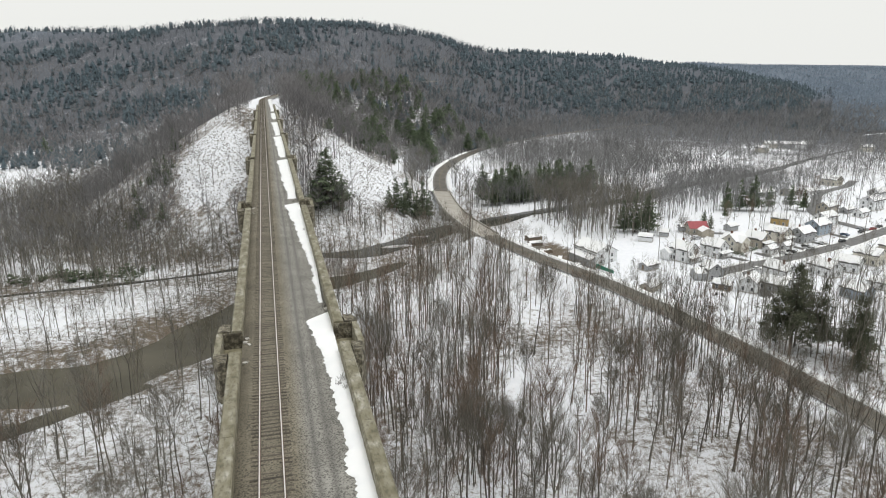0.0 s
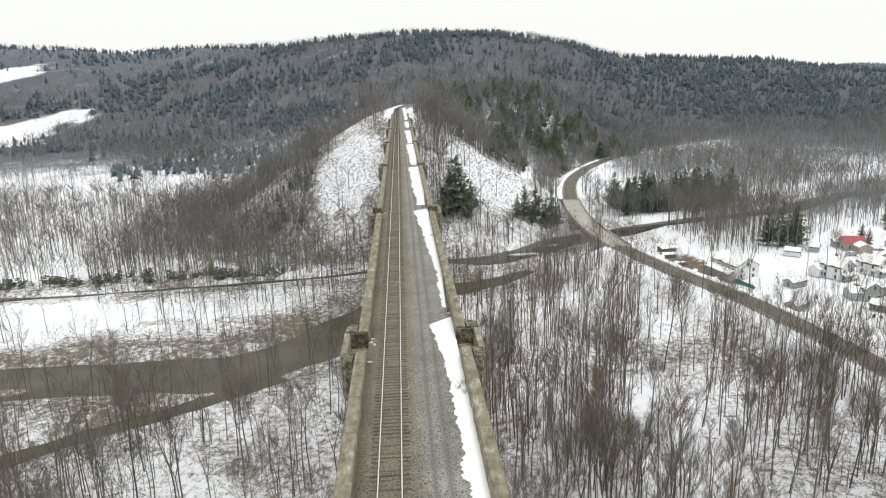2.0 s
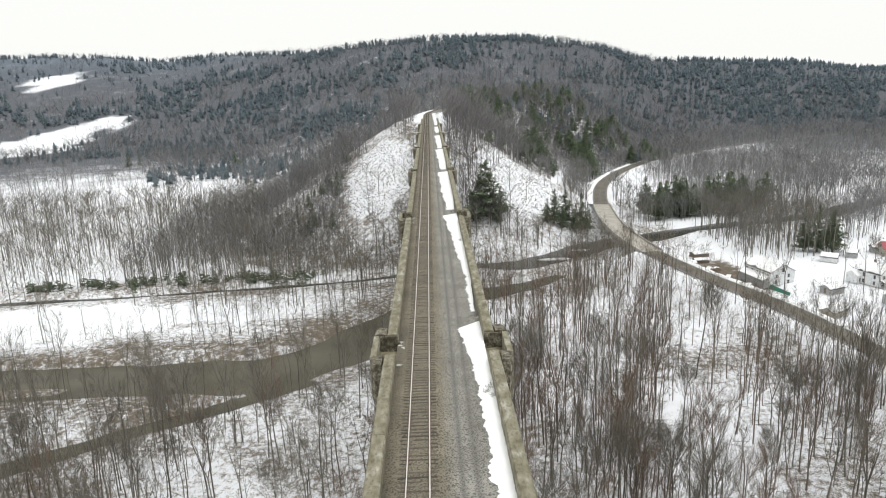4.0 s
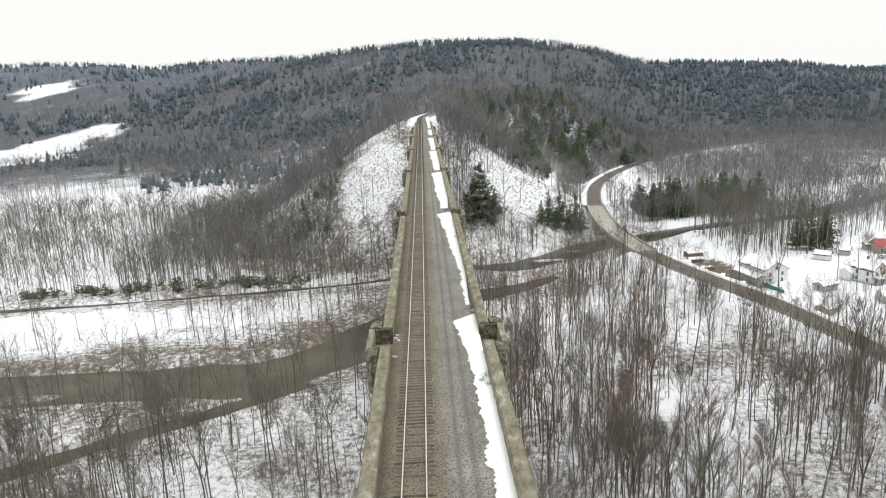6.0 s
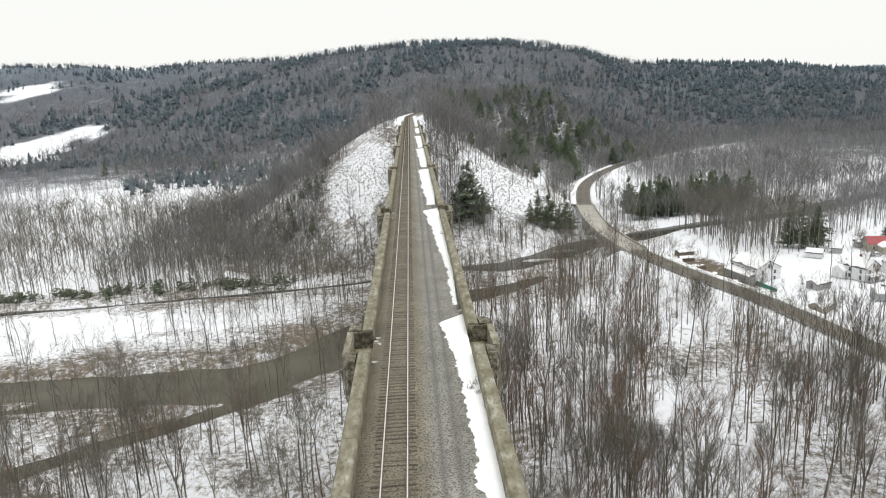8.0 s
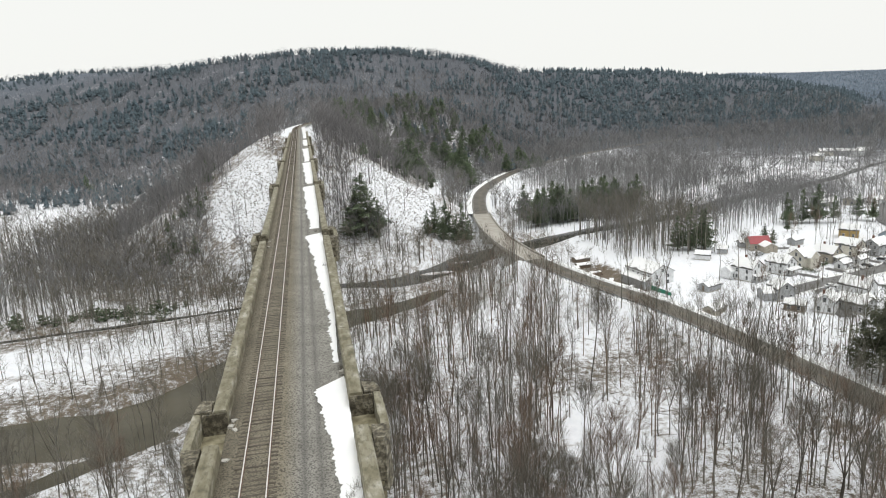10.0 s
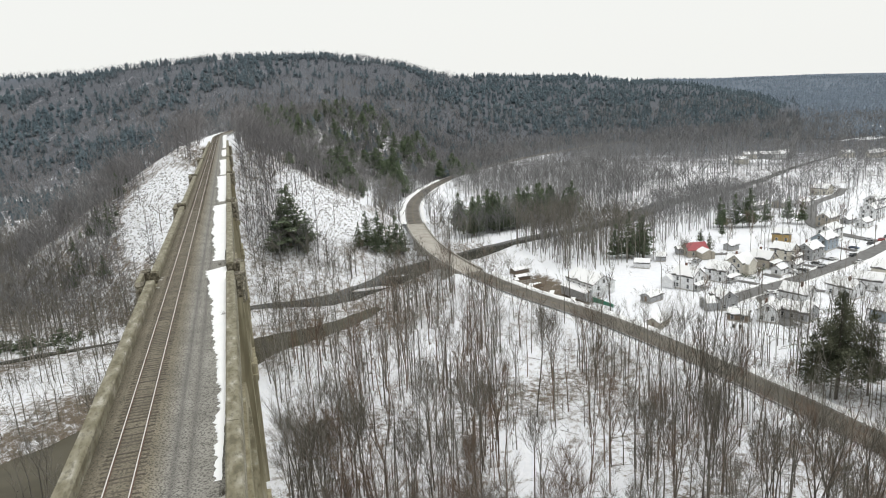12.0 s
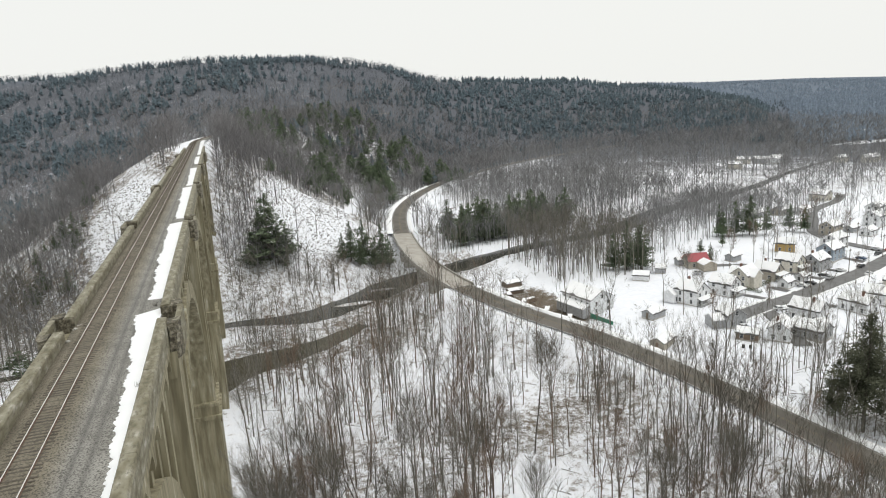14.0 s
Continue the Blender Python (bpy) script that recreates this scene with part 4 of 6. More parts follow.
# ---- trees that stand near the viaduct, each one a thing ----
NEAR_TREES = [bare_tree(i, 19 + 1.2 * (i % 4), 22 + 3 * (i % 3), 9, 0.25 + 0.04 * (i % 3), start=0.42 + 0.06 * (i % 3), thick=0.7, sides=5, leaders=(1, 2, 1, 3)[i % 4]) for i in range(8)]
NEAR_TREES += [bare_tree(300 + i, 20, 32, 7, 0.36 + 0.05 * i, start=0.22, thick=1.35, sides=6, leaders=4) for i in range(2)]
MID_TREES = [both(bare_tree(40 + i, 17 + i % 4, 9, 4, 0.31, start=0.48, thick=0.8, sides=3, fine=True, leaders=(1, 2)[i % 2])) for i in range(7)]
main_axis = [(150, 224), (192, 243), (232, 254), (278, 269), (330, 291), (430, 345)]
WOOD_TREES = [fan_tree(60 + i, 17 + i % 4, 45, 0.62, 0.06, 0.17, 0.42) for i in range(7)]
SAPLINGS = [fan_tree(30 + i, 8 + i % 3, 44, 0.6, 0.03, 0.07, 0.12) for i in range(5)]
CROWN_TREES = [both(bare_tree(10 + i, 17 + i % 4, 8, 4, 0.33, start=0.46, thick=0.85, sides=3, fine=True, leaders=(1, 2)[i % 2])) for i in range(6)]
TRUNK_TREES = [fan_tree(20 + i, 17 + i % 4, 40, 0.75, 0.06, 0.2, 0.38) for i in range(6)]
FAR_TREES = [fan_tree(70 + i, 17 + i % 3, 25, 0.8, 0.1, 0.2, 0.36) for i in range(6)]
HILL_TREES = [fan_tree(90 + i, 14 + i % 3, 20, 1.0, 0.125, 0.2, 0.2) for i in range(6)]
BRUSH = [fan_tree(120 + i, 3.2 + 0.5 * i, 30, 1.1, 0.035, 0.04, 0.04) for i in range(4)]

tree_kinds = []
for i, ((tv, tf), (cv, cf)) in enumerate(NEAR_TREES):
    tree_kinds.append((mesh_np("trunk", tv, tf, [M_BARK]), mesh_np("crown", cv, cf, [M_TWIGRED if i % 3 == 0 else M_TWIG])))


def near_tree(x, y, z, size, k=None):
    k = rng.randint(8) if k is None else k
    label = "slender leafless tree with reddish-brown twigs standing in snow" if k % 3 == 0 else "slender leafless grey-brown deciduous tree standing in snow"
    ob = thing("bare_tree", label, "tree", "bare trees in the valley below the viaduct", pose(x, y, z, rng.uniform(-3, 3), rng.uniform(-3, 3), rng.uniform(0, 360)))
    ob.scale = (size, size, size)
    part("trunk", tree_kinds[k][0], None, ob)
    part("crown", tree_kinds[k][1], None, ob)


near_r = scatter(2100, 10.5, 130, 66, 300, lambda x, y: (0.14 + 0.66 * (wave(x, y, 13, 4) > 0.0)) * (0.4 + 0.6 * ss(105, 170, y)) * (1 - 0.5 * ss(80, 95, x) * ss(185, 205, y)))
near_l = scatter(1700, -150, -9, 66, 285, lambda x, y: (0.14 + 0.62 * (wave(x, y, 13, 9) > 0.05)) * (0.95 - 0.5 * ss(-60, -35, x) * ss(190, 150, y)) * (1 - 0.7 * ((y > 225) & (x < -60))))


def by_nearness(p, n):
    """The n places that lie nearest to the viaduct's near end, with some chance in it."""
    q = np.hypot(p[:, 0], p[:, 1]) + rng.uniform(0, 130, len(p))
    o = np.argsort(q)
    return p[o[:n]], p[o[n:]]


pick_r, rest_r = by_nearness(near_r, 190)
pick_l, rest_l = by_nearness(near_l, 105)
for x, y, z in np.concatenate([pick_r, pick_l]):
    red = 45 < x < 90 and y > 120 and rng.uniform() < 0.5
    near_tree(x, y, z, rng.uniform(0.75, 1.3), 3 * rng.randint(3) if red else None)

for x, y, z in scatter(24, 84, 136, 68, 128, lambda x, y: 0.5 + 0 * x):
    near_tree(x, y, z, rng.uniform(0.85, 1.2), 8 + rng.randint(2))
rest = np.concatenate([rest_r, rest_l, scatter(420, -175, -55, 70, 200, lambda x, y: 0.9 + 0 * x), scatter(200, 10, 108, 292, 345, lambda x, y: 0.5 + 0 * x), scatter(340, 146, 196, 303, 385, lambda x, y: 0.9 + 0 * x), scatter(700, 142, 300, 60, 205, lambda x, y: 0.75 + 0 * x), scatter(220, 100, 160, 66, 205, lambda x, y: 0.7 + 0 * x), scatter(80, 12, 60, 100, 190, lambda x, y: 0.75 + 0 * x), scatter(150, 142, 330, 205, 330, lambda x, y: 0.25 * (polydist(x, y, main_axis)[0] > 7))])
red = (rest[:, 0] > 20) & (rest[:, 0] < 110) & (rest[:, 1] < 330) & (rng.uniform(0, 1, len(rest)) < 0.3)
off = (rest[:, 1] > 185) & (rng.uniform(0, 1, len(rest)) < 0.75)
joined("woods", MID_TREES, places(rest[~red & ~off], 7, 0.7, 1.3), M_TWIG, "dense leafless grey-brown woods over snow", "woods")
joined("woods", CROWN_TREES, places(rest[~red & off], 6, 0.7, 1.25), M_TWIG, "leafless woods with dark trunks over snow", "woods")
joined("woods", CROWN_TREES, places(rest[red], 6, 0.8, 1.3), M_TWIGRED, "leafless reddish-brown trees among the woods", "woods")
mid = np.concatenate([
    scatter(2300, 122, 340, 395, 640, lambda x, y: 0.95 + 0 * x),
    scatter(1000, 148, 340, 315, 420, lambda x, y: 0.85 * (y > 318 + 0.2 * (x - 148)) + 0.0 * x),
    scatter(500, 240, 420, 280, 420, lambda x, y: 0.3 * (polydist(x, y, main_axis)[0] > 7)),
])
left = np.concatenate([scatter(3200, -330, -8, 285, 540, lambda x, y: 0.45 + 0.35 * (wave(x, y, 20, 2) > -0.2)), scatter(350, -150, -35, 350, 560, lambda x, y: 0.9 + 0 * x), scatter(600, 10, 60, 350, 480, lambda x, y: 0.8 + 0 * x), scatter(900, 12, 130, 440, 700, lambda x, y: 0.9 + 0 * x)])
left = left[(left[:, 2] < -56) | (left[:, 0] > 0) | (rng.uniform(0, 1, len(left)) < 0.8)]
flank = left[:, 2] > -56
side = scatter(680, -150, -46, 318, 500, lambda x, y: 0.9 + 0 * x)
joined("woods", TRUNK_TREES, places(side, 6, 0.7, 1.15), M_MIDTWIG, "dense grey leafless woods below the stony slope", "woods")
joined("woods", TRUNK_TREES, places(left[flank], 6, 0.65, 1.15), M_LOWWOOD, "grey leafless trees on the flank of the spur", "woods")
joined("woods", TRUNK_TREES, places(left[~flank], 6, 0.65, 1.15), M_TWIG, "bare woods with dark straight trunks on snow", "woods")
joined("woods", TRUNK_TREES, places(scatter(220, -140, -12, 290, 385, lambda x, y: 0.8 + 0 * x), 6, 0.7, 1.15), M_TWIG, "dark leafless trees along the foot of the spur", "woods")
joined("woods", WOOD_TREES, places(mid, 7, 0.6, 1.15), M_MIDTWIG, "dense grey woods beyond the creek", "woods")
slope = np.concatenate([scatter(4200, -150, 190, 320, 800, lambda x, y: 0.85 * (polydist(x, y, SPUR)[0] < 150)), scatter(500, -190, -8, 400, 720, lambda x, y: 0.8 * (polydist(x, y, SPUR)[0] < 150))])
slope = slope[(slope[:, 0] > -8) | (rng.uniform(0, 1, len(slope)) < 0.55)]
low = slope[:, 0] < -8
high = ~low & (slope[:, 1] > 430)
joined("woods", FAR_TREES, places(slope[high], 6, 0.5, 1.1), M_MIDTWIG, "bare grey woods along the top of the spur", "woods")
joined("woods", FAR_TREES, places(slope[~low & ~high], 6, 0.45, 1.05), M_TWIG, "thin bare trees on the snowy slope", "woods")
joined("woods", FAR_TREES, places(slope[low], 6, 0.5, 1.25), M_LOWWOOD, "dense grey-brown woods on the flank of the spur", "woods")
far = np.concatenate([
    scatter(7500, -900, 1000, 500, 1150, lambda x, y: (np.abs(np.degrees(np.arctan2(x, y))) < 50) * (0.7 + 0.3 * (wave(x, y, 60, 3) > -0.3)) * (1 - 0.4 * ((x < -150) & (y > 560)))),
    scatter(2600, -700, -260, 200, 760, lambda x, y: 0.25 + 0.5 * (wave(x, y, 45, 1) > 0.1)),
    scatter(5200, 240, 1000, 400, 900, lambda x, y: (0.55 + 0.4 * (wave(x, y, 40, 3) > -0.3)) * (y > 345 + 0.25 * (x - 142))),
    scatter(1600, 330, 900, 120, 420, lambda x, y: 0.45 * ~in_town(x, y)),
])
joined("woods", FAR_TREES, places(far, 6, 0.75, 1.2), M_MIDTWIG, "leafless woods across the valley floor", "woods")

sapling = np.concatenate([scatter(700, 12, 132, 66, 305, lambda x, y: 0.25 + 0.45 * (wave(x, y, 14, 4) > -0.2)), scatter(800, -150, -9, 66, 285, lambda x, y: 0.3 + 0.3 * (wave(x, y, 14, 9) > -0.1))])
joined("woods", SAPLINGS, places(sapling, 5, 0.5, 1.2), M_TWIG, "thin brown saplings crowding under the taller trees", "woods")
brush = np.concatenate([
    scatter(700, 146, 235, 90, 206, lambda x, y: 0.9 + 0 * x),
    scatter(160, 100, 150, 70, 230, lambda x, y: 0.6 + 0 * x),
    scatter(170, 100, 150, 316, 372, lambda x, y: 0.9 + 0 * x),
    scatter(260, 142, 330, 200, 330, lambda x, y: 0.6 * (polydist(x, y, main_axis)[0] > 7)),
    scatter(480, -200, 130, 225, 345, lambda x, y: 1.0 * (np.minimum(polydist(x, y, RIVER)[0], polydist(x, y, CREEK)[0]) < 34), 0),
    scatter(420, -115, -8, 226, 302, lambda x, y: 0.8 * (wave(x, y, 16, 3) > -0.3), 0.1),
    scatter(420, -420, -120, 480, 760, lambda x, y: 0.5 + 0 * x, 0.5),
    scatter(350, 10, 130, 70, 300, lambda x, y: 0.5 + 0 * x, 0.3),
    scatter(250, -140, -10, 70, 200, lambda x, y: 0.5 + 0 * x),
    scatter(200, 100, 175, 425, 560, lambda x, y: 0.35 + 0 * x, 0.3),
    scatter(300, 10, 130, 340, 440, lambda x, y: 0.5 + 0 * x),
])
joined("brush", BRUSH, places(brush, 4, 0.5, 1.2), M_TWIG, "low tangled brown brush along the banks", "brush")

# ---- conifers ----
CONIFERS = [conifer(i, 20.0, 20 + i % 3, 12, 0.21 + 0.03 * (i % 3), 0.1 + 0.1 * (i % 2), 16, 0.6) for i in range(6)]
CONIFERS += [conifer(20 + i, 20.0, 22, 13, 0.3 + 0.02 * i, 0.2 + 0.07 * i, 40, 0.46) for i in range(3)]
CONIFERS += [conifer(40 + i, 20.0, 20, 13, 0.28 + 0.03 * i, 0.2 + 0.05 * i, 64, 0.27) for i in range(3)]
con_kinds = [(mesh_np("trunk", tv, tf, [M_BARK]), mesh_np("crown", cv, cf, [M_DARKPINE if i > 8 else M_PINE if i % 2 or i > 5 else M_NEEDLE])) for i, ((tv, tf), (cv, cf)) in enumerate(CONIFERS)]


def evergreen(x, y, h, k=None, group="conifers", label="dark green conifer with layered drooping boughs", wide=1.0):
    k = rng.randint(6) if k is None else k
    ob = thing("conifer", label, "tree", group, pose(x, y, float(land(x, y)), 0, 0, rng.uniform(0, 360)))
    s = h / 20
    ob.scale = (s * wide * rng.uniform(0.9, 1.25), s * wide * rng.uniform(0.9, 1.25), s)
    part("trunk", con_kinds[k][0], None, ob)
    part("crown", con_kinds[k][1], None, ob)


g = "conifers at the foot of the slope"
evergreen(30, 365, 29, 0, g, wide=1.6), evergreen(23, 361, 15, 2, g, wide=1.4), evergreen(38, 367, 16, 2, g, wide=1.3), evergreen(27, 369, 18, 4, g, wide=1.2)
evergreen(37, 361, 11, 4, g)
g = "small conifers on the creek bank"
evergreen(68, 372, 19, 0, g), evergreen(75, 377, 20, 2, g), evergreen(84, 377, 21, 4, g), evergreen(64, 371, 13, 0, g), evergreen(80, 374, 16, 2, g), evergreen(72, 370, 13, 4, g), evergreen(88, 380, 15, 0, g)
g = "conifers across the creek"
for i in range(44):
    x = 136 + 84 * rng.uniform() ** 1.5
    evergreen(x, 406 + 0.2 * (x - 136) + 36 * rng.uniform(), rng.uniform(15, 24), rng.choice((0, 2, 4, 0, 2, 4, 1)), g, wide=1.25)
g = "conifers at the edge of the town"
evergreen(181, 312, 22, 0, g), evergreen(187, 310, 20, 2, g), evergreen(176, 315, 17, 4, g), evergreen(191, 319, 18, 1, g)
g = "tall conifers beside the road"
lab = "tall shaggy dark pine standing beside the road"
for x, y, h, k in ((148, 161, 29, 10), (154, 166, 25, 11), (156, 159, 23, 9), (145, 166, 17, 10), (157, 147, 23, 11), (163, 151, 20, 9), (153, 141, 13, 10)):
    evergreen(x, y, h, k, g, lab, 0.85)
g = "conifers among the houses"
evergreen(268, 346, 19, 0, g), evergreen(274, 342, 21, 2, g), evergreen(262, 351, 17, 4, g), evergreen(258, 343, 14, 1, g), evergreen(281, 338, 15, 3, g), evergreen(219, 304, 9, 0, g), evergreen(228, 322, 7, 2, g)
evergreen(300, 332, 13, 5, g), evergreen(296, 338, 15, 1, g), evergreen(243, 325, 8, 3, g)
g = "pines on the wooded slope"
lab = "green pine standing on the wooded slope"
for x, y, h in ((77, 512, 25), (72, 506, 21), (83, 517, 22), (130, 583, 30), (125, 577, 25), (136, 590, 26), (122, 604, 25), (62, 605, 19), (54, 596, 18), (70, 612, 19), (36, 556, 16), (42, 562, 17), (170, 682, 22), (160, 670, 20), (128, 691, 22), (63, 477, 15), (71, 486, 17), (86, 508, 17), (137, 579, 20), (126, 586, 22), (111, 597, 19), (131, 562, 23), (100, 590, 17), (39, 437, 10), (140, 600, 19)):
    evergreen(x, y, h, rng.choice((6, 7, 8)), g, lab, 1.25)
for i in range(90):
    evergreen(rng.uniform(30, 210), rng.uniform(600, 780), rng.uniform(13, 20), rng.choice((6, 7, 8, 1, 3)), g, lab, 1.2)
for i in range(26):
    evergreen(rng.uniform(24, 100), rng.uniform(452, 575), rng.uniform(9, 17), rng.choice((1, 3, 5)), g, lab)
g = "conifers beyond the creek meadow"
evergreen(-203, 733, 22, 1, g), evergreen(-52, 390, 15, 0, g), evergreen(-58, 398, 11, 2, g), evergreen(-330, 800, 16, 3, g), evergreen(-345, 806, 18, 4, g)
for i in range(14):
    evergreen(rng.uniform(-76, -46), rng.uniform(350, 402), rng.uniform(5, 11), None, g)
for i in range(9):
    evergreen(rng.uniform(-140, -45), rng.uniform(400, 520), rng.uniform(8, 14), None, g)

SHRUB = [conifer(200 + i, 3.2, 4, 4, 0.6, 0.0, 5)[1] for i in range(3)]
sh = np.stack([rng.uniform(-190, -50, 95), 311 + rng.uniform(-4, 8, 95)], -1)
joined("evergreen_shrubs", SHRUB, places(np.column_stack([sh, land(sh[:, 0], sh[:, 1])]), 3, 0.6, 1.6), M_NEEDLE, "dark evergreen shrubs along the meadow edge", "shrub")

# ---- far hillsides ----
CONES = [cone_tree(i, 9.5 + 1.2 * (i % 4), 3.6 + 0.3 * (i % 3)) for i in range(6)]


def polar(n, r0, r1, a0, a1):
    r, a = np.sqrt(rng.uniform(r0 * r0, r1 * r1, n)), np.radians(rng.uniform(a0, a1, n))
    x, y = r * np.sin(a), r * np.cos(a)
    ok = clear_of(x, y) & (open_field(x, y) < 0.4)
    return np.stack([x[ok], y[ok], land(x[ok], y[ok])], -1)


def pine_here(p):
    az = np.degrees(np.arctan2(p[:, 0], p[:, 1]))
    r = np.hypot(p[:, 0], p[:, 1])
    w = wave(p[:, 0], p[:, 1], 110, 4) + 0.4 * wave(p[:, 0], p[:, 1], 35, 6)
    c = 0.12 + 0.55 * (w > 0.3) + 0.7 * ((az < 3) & (p[:, 2] < 80) & (p[:, 2] > -35) & (w > 0.05)) + 0.93 * ((az > 19 + 8 * w) & (az < 43) & (r > 1120) & (p[:, 2] > -60)) + 0.25 * (p[:, 2] > 84)
    return rng.uniform(0, 1, len(p)) < c


hill = np.concatenate([polar(10500, 1000, 1500, -44, 50), polar(8500, 1500, 2300, -46, 46), polar(3500, 640, 1000, -22, 22)])
beyond = np.degrees(np.arctan2(hill[:, 0], hill[:, 1])) > 43
beyond, hill = hill[beyond], hill[~beyond]
pine = pine_here(hill)
warm = (hill[:, 2] + 25 * wave(hill[:, 0], hill[:, 1], 130, 2) < 15) & (np.degrees(np.arctan2(hill[:, 0], hill[:, 1])) < 22)
joined("woods", HILL_TREES, places(hill[~pine & ~warm], 6, 0.6, 1.05), M_FARWOOD, "bare woods covering the far hillside, greyed blue for haze", "woods")
joined("woods", HILL_TREES, places(hill[~pine & warm], 6, 0.75, 1.3), M_LOWWOOD, "brownish leafless woods at the foot of the hillside", "woods")
joined("woods", CONES, places(hill[pine], 6, 0.55, 1.2), M_FARPINE, "dark conifer woods covering the far hillside, tinted blue for haze", "woods")
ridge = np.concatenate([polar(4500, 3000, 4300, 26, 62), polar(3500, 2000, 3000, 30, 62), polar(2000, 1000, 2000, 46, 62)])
joined("woods", CONES, [(k, x, y, z, a, 1.0 * s) for k, x, y, z, a, s in places(np.concatenate([ridge, beyond]), 6, 0.8, 1.3)], M_RIDGE, "woods on the most distant ridge, coloured pale blue for haze", "woods")

# ---- stones on the slopes ----


def stone(seed):
    r = random.Random(seed)
    bm = bmesh.new()
    bmesh.ops.create_cube(bm, size=1.7)
    bmesh.ops.triangulate(bm, faces=bm.faces)
    v = np.array([[c * r.uniform(0.5, 1.15) for c in p.co] for p in bm.verts]) * (1, 0.8, 0.6)
    f = np.array([[q.index for q in face.verts] for face in bm.faces])
    bm.free()
    return v, f


STONES = [stone(i) for i in range(4)]
sx, sy = np.concatenate([rng.uniform(28, 82, 5200), rng.uniform(-48, -8, 3600)]), np.concatenate([rng.uniform(368, 446, 5200), rng.uniform(360, 422, 3600)])
ok = rock_slope(sx, sy)
sx, sy = sx[ok], sy[ok]
joined("stones", STONES, [(k, x, y, z, a, 0.16 + 0.5 * (s - 0.14) ** 2.5) for k, x, y, z, a, s in places(np.stack([sx, sy, land(sx, sy) - 0.02], -1), 4, 0.15, 1.0)], M_STONE, "broken grey stones half buried in the snowy slope", "stones")

# ---- fallen wood on the forest floor ----


def fallen(seed, ln):
    """A broken branch lying on the ground, with a fork or two."""
    r = random.Random(seed)
    v, f = [], []
    a, b = np.array((-ln / 2, 0, 0.1)), np.array((ln / 2, r.uniform(-0.4, 0.4), r.uniform(0.1, 0.5)))
    tube(v, f, a, b, 0.09, 0.02, 4)
    for k in range(3):
        o = a + (b - a) * r.uniform(0.3, 0.9)
        tube(v, f, o, o + np.array((r.uniform(0.3, 1.2), r.uniform(-1, 1), r.uniform(-0.05, 0.6))), 0.035, 0, 3)
    return np.array(v), np.array(f)


FALLEN = [fallen(i, 2.5 + 1.3 * i) for i in range(5)]
down = np.concatenate([scatter(1500, 12, 230, 66, 300, lambda x, y: 0.7 * (polydist(x, y, main_axis)[0] > 25) * (1 - (x > 145) * (y > 200)), 0.6), scatter(700, -160, -10, 66, 200, lambda x, y: 0.7 + 0 * x)])
joined("fallen_branches", FALLEN, places(down, 5, 0.4, 1.2), M_BARK, "dark fallen branches and deadwood lying on snow", "deadwood")

# ---- town ----
STREET = 19.7


def plain(name, c, rough=0.8, var=0.12, scale=1.5, metal=0.0):
    """Paint or siding of one colour with weathering."""
    d = tuple(v * (1 - 2 * var) for v in c)
    return mat(name, [(0.35, d), (0.6, c)], scale=scale, rough=rough, metal=metal, bump=0.15, bump_scale=7, second=(0.35, tuple(v * 0.6 for v in c), 0.56, 0.75))


W_WHITE, W_CREAM, W_GREY, W_TAN = plain("white_siding", (0.82, 0.83, 0.84)), plain("cream_siding", (0.64, 0.61, 0.53)), plain("grey_siding", (0.42, 0.43, 0.44)), plain("tan_siding", (0.42, 0.385, 0.32))
W_YELLOW, W_BROWN, W_BLUE, W_GREEN = plain("ochre_siding", (0.46, 0.32, 0.12)), plain("brown_boards", (0.2, 0.15, 0.11)), plain("blue_grey_siding", (0.34, 0.40, 0.46)), plain("green_panels", (0.03, 0.22, 0.14))
R_DARK, R_RED, R_GREY = plain("dark_shingles", (0.085, 0.08, 0.08)), plain("red_metal_roof", (0.36, 0.05, 0.06), 0.5), plain("grey_shingles", (0.17, 0.165, 0.16))
M_GLASS = plain("dark_window_glass", (0.06, 0.066, 0.072), 0.12)
M_TRIM = plain("white_trim", (0.72, 0.72, 0.71))
M_BRICK = plain("chimney_brick", (0.17, 0.085, 0.06))
M_TYRE = plain("tyre_rubber", (0.02, 0.02, 0.02))
M_POLE = plain("pole_wood", (0.14, 0.11, 0.085))


def mesh_of(name, bm, mats):
    me = bpy.data.meshes.new(name)
    bm.to_mesh(me)
    bm.free()
    for m in mats:
        me.materials.append(m)
    return me


def frame_mesh(w, h, name):
    """A window frame of four bars and a middle rail, facing -y."""
    bm = bmesh.new()
    t = 0.11
    for x0, z0, x1, z1 in ((-w / 2 - t, -h / 2 - t, w / 2 + t, -h / 2), (-w / 2 - t, h / 2, w / 2 + t, h / 2 + t), (-w / 2 - t, -h / 2, -w / 2, h / 2), (w / 2, -h / 2, w / 2 + t, h / 2), (-w / 2, -0.035, w / 2, 0.035)):
        box(bm, x0, -0.07, z0, x1, 0.02, z1)
    return mesh_of(name, bm, [M_TRIM])


FRAME = frame_mesh(0.95, 1.45, "window_frame")
PANE = mesh_of("pane", box(bmesh.new(), -0.475, -0.03, -0.725, 0.475, 0.01, 0.725), [M_GLASS])
DOOR = mesh_of("door", box(bmesh.new(), -0.48, -0.06, 0, 0.48, 0.02, 2.05), [W_BROWN])
POSTM = mesh_of("porch_post", box(bmesh.new(), -0.09, -0.09, 0, 0.09, 0.09, 1.0), [M_TRIM])


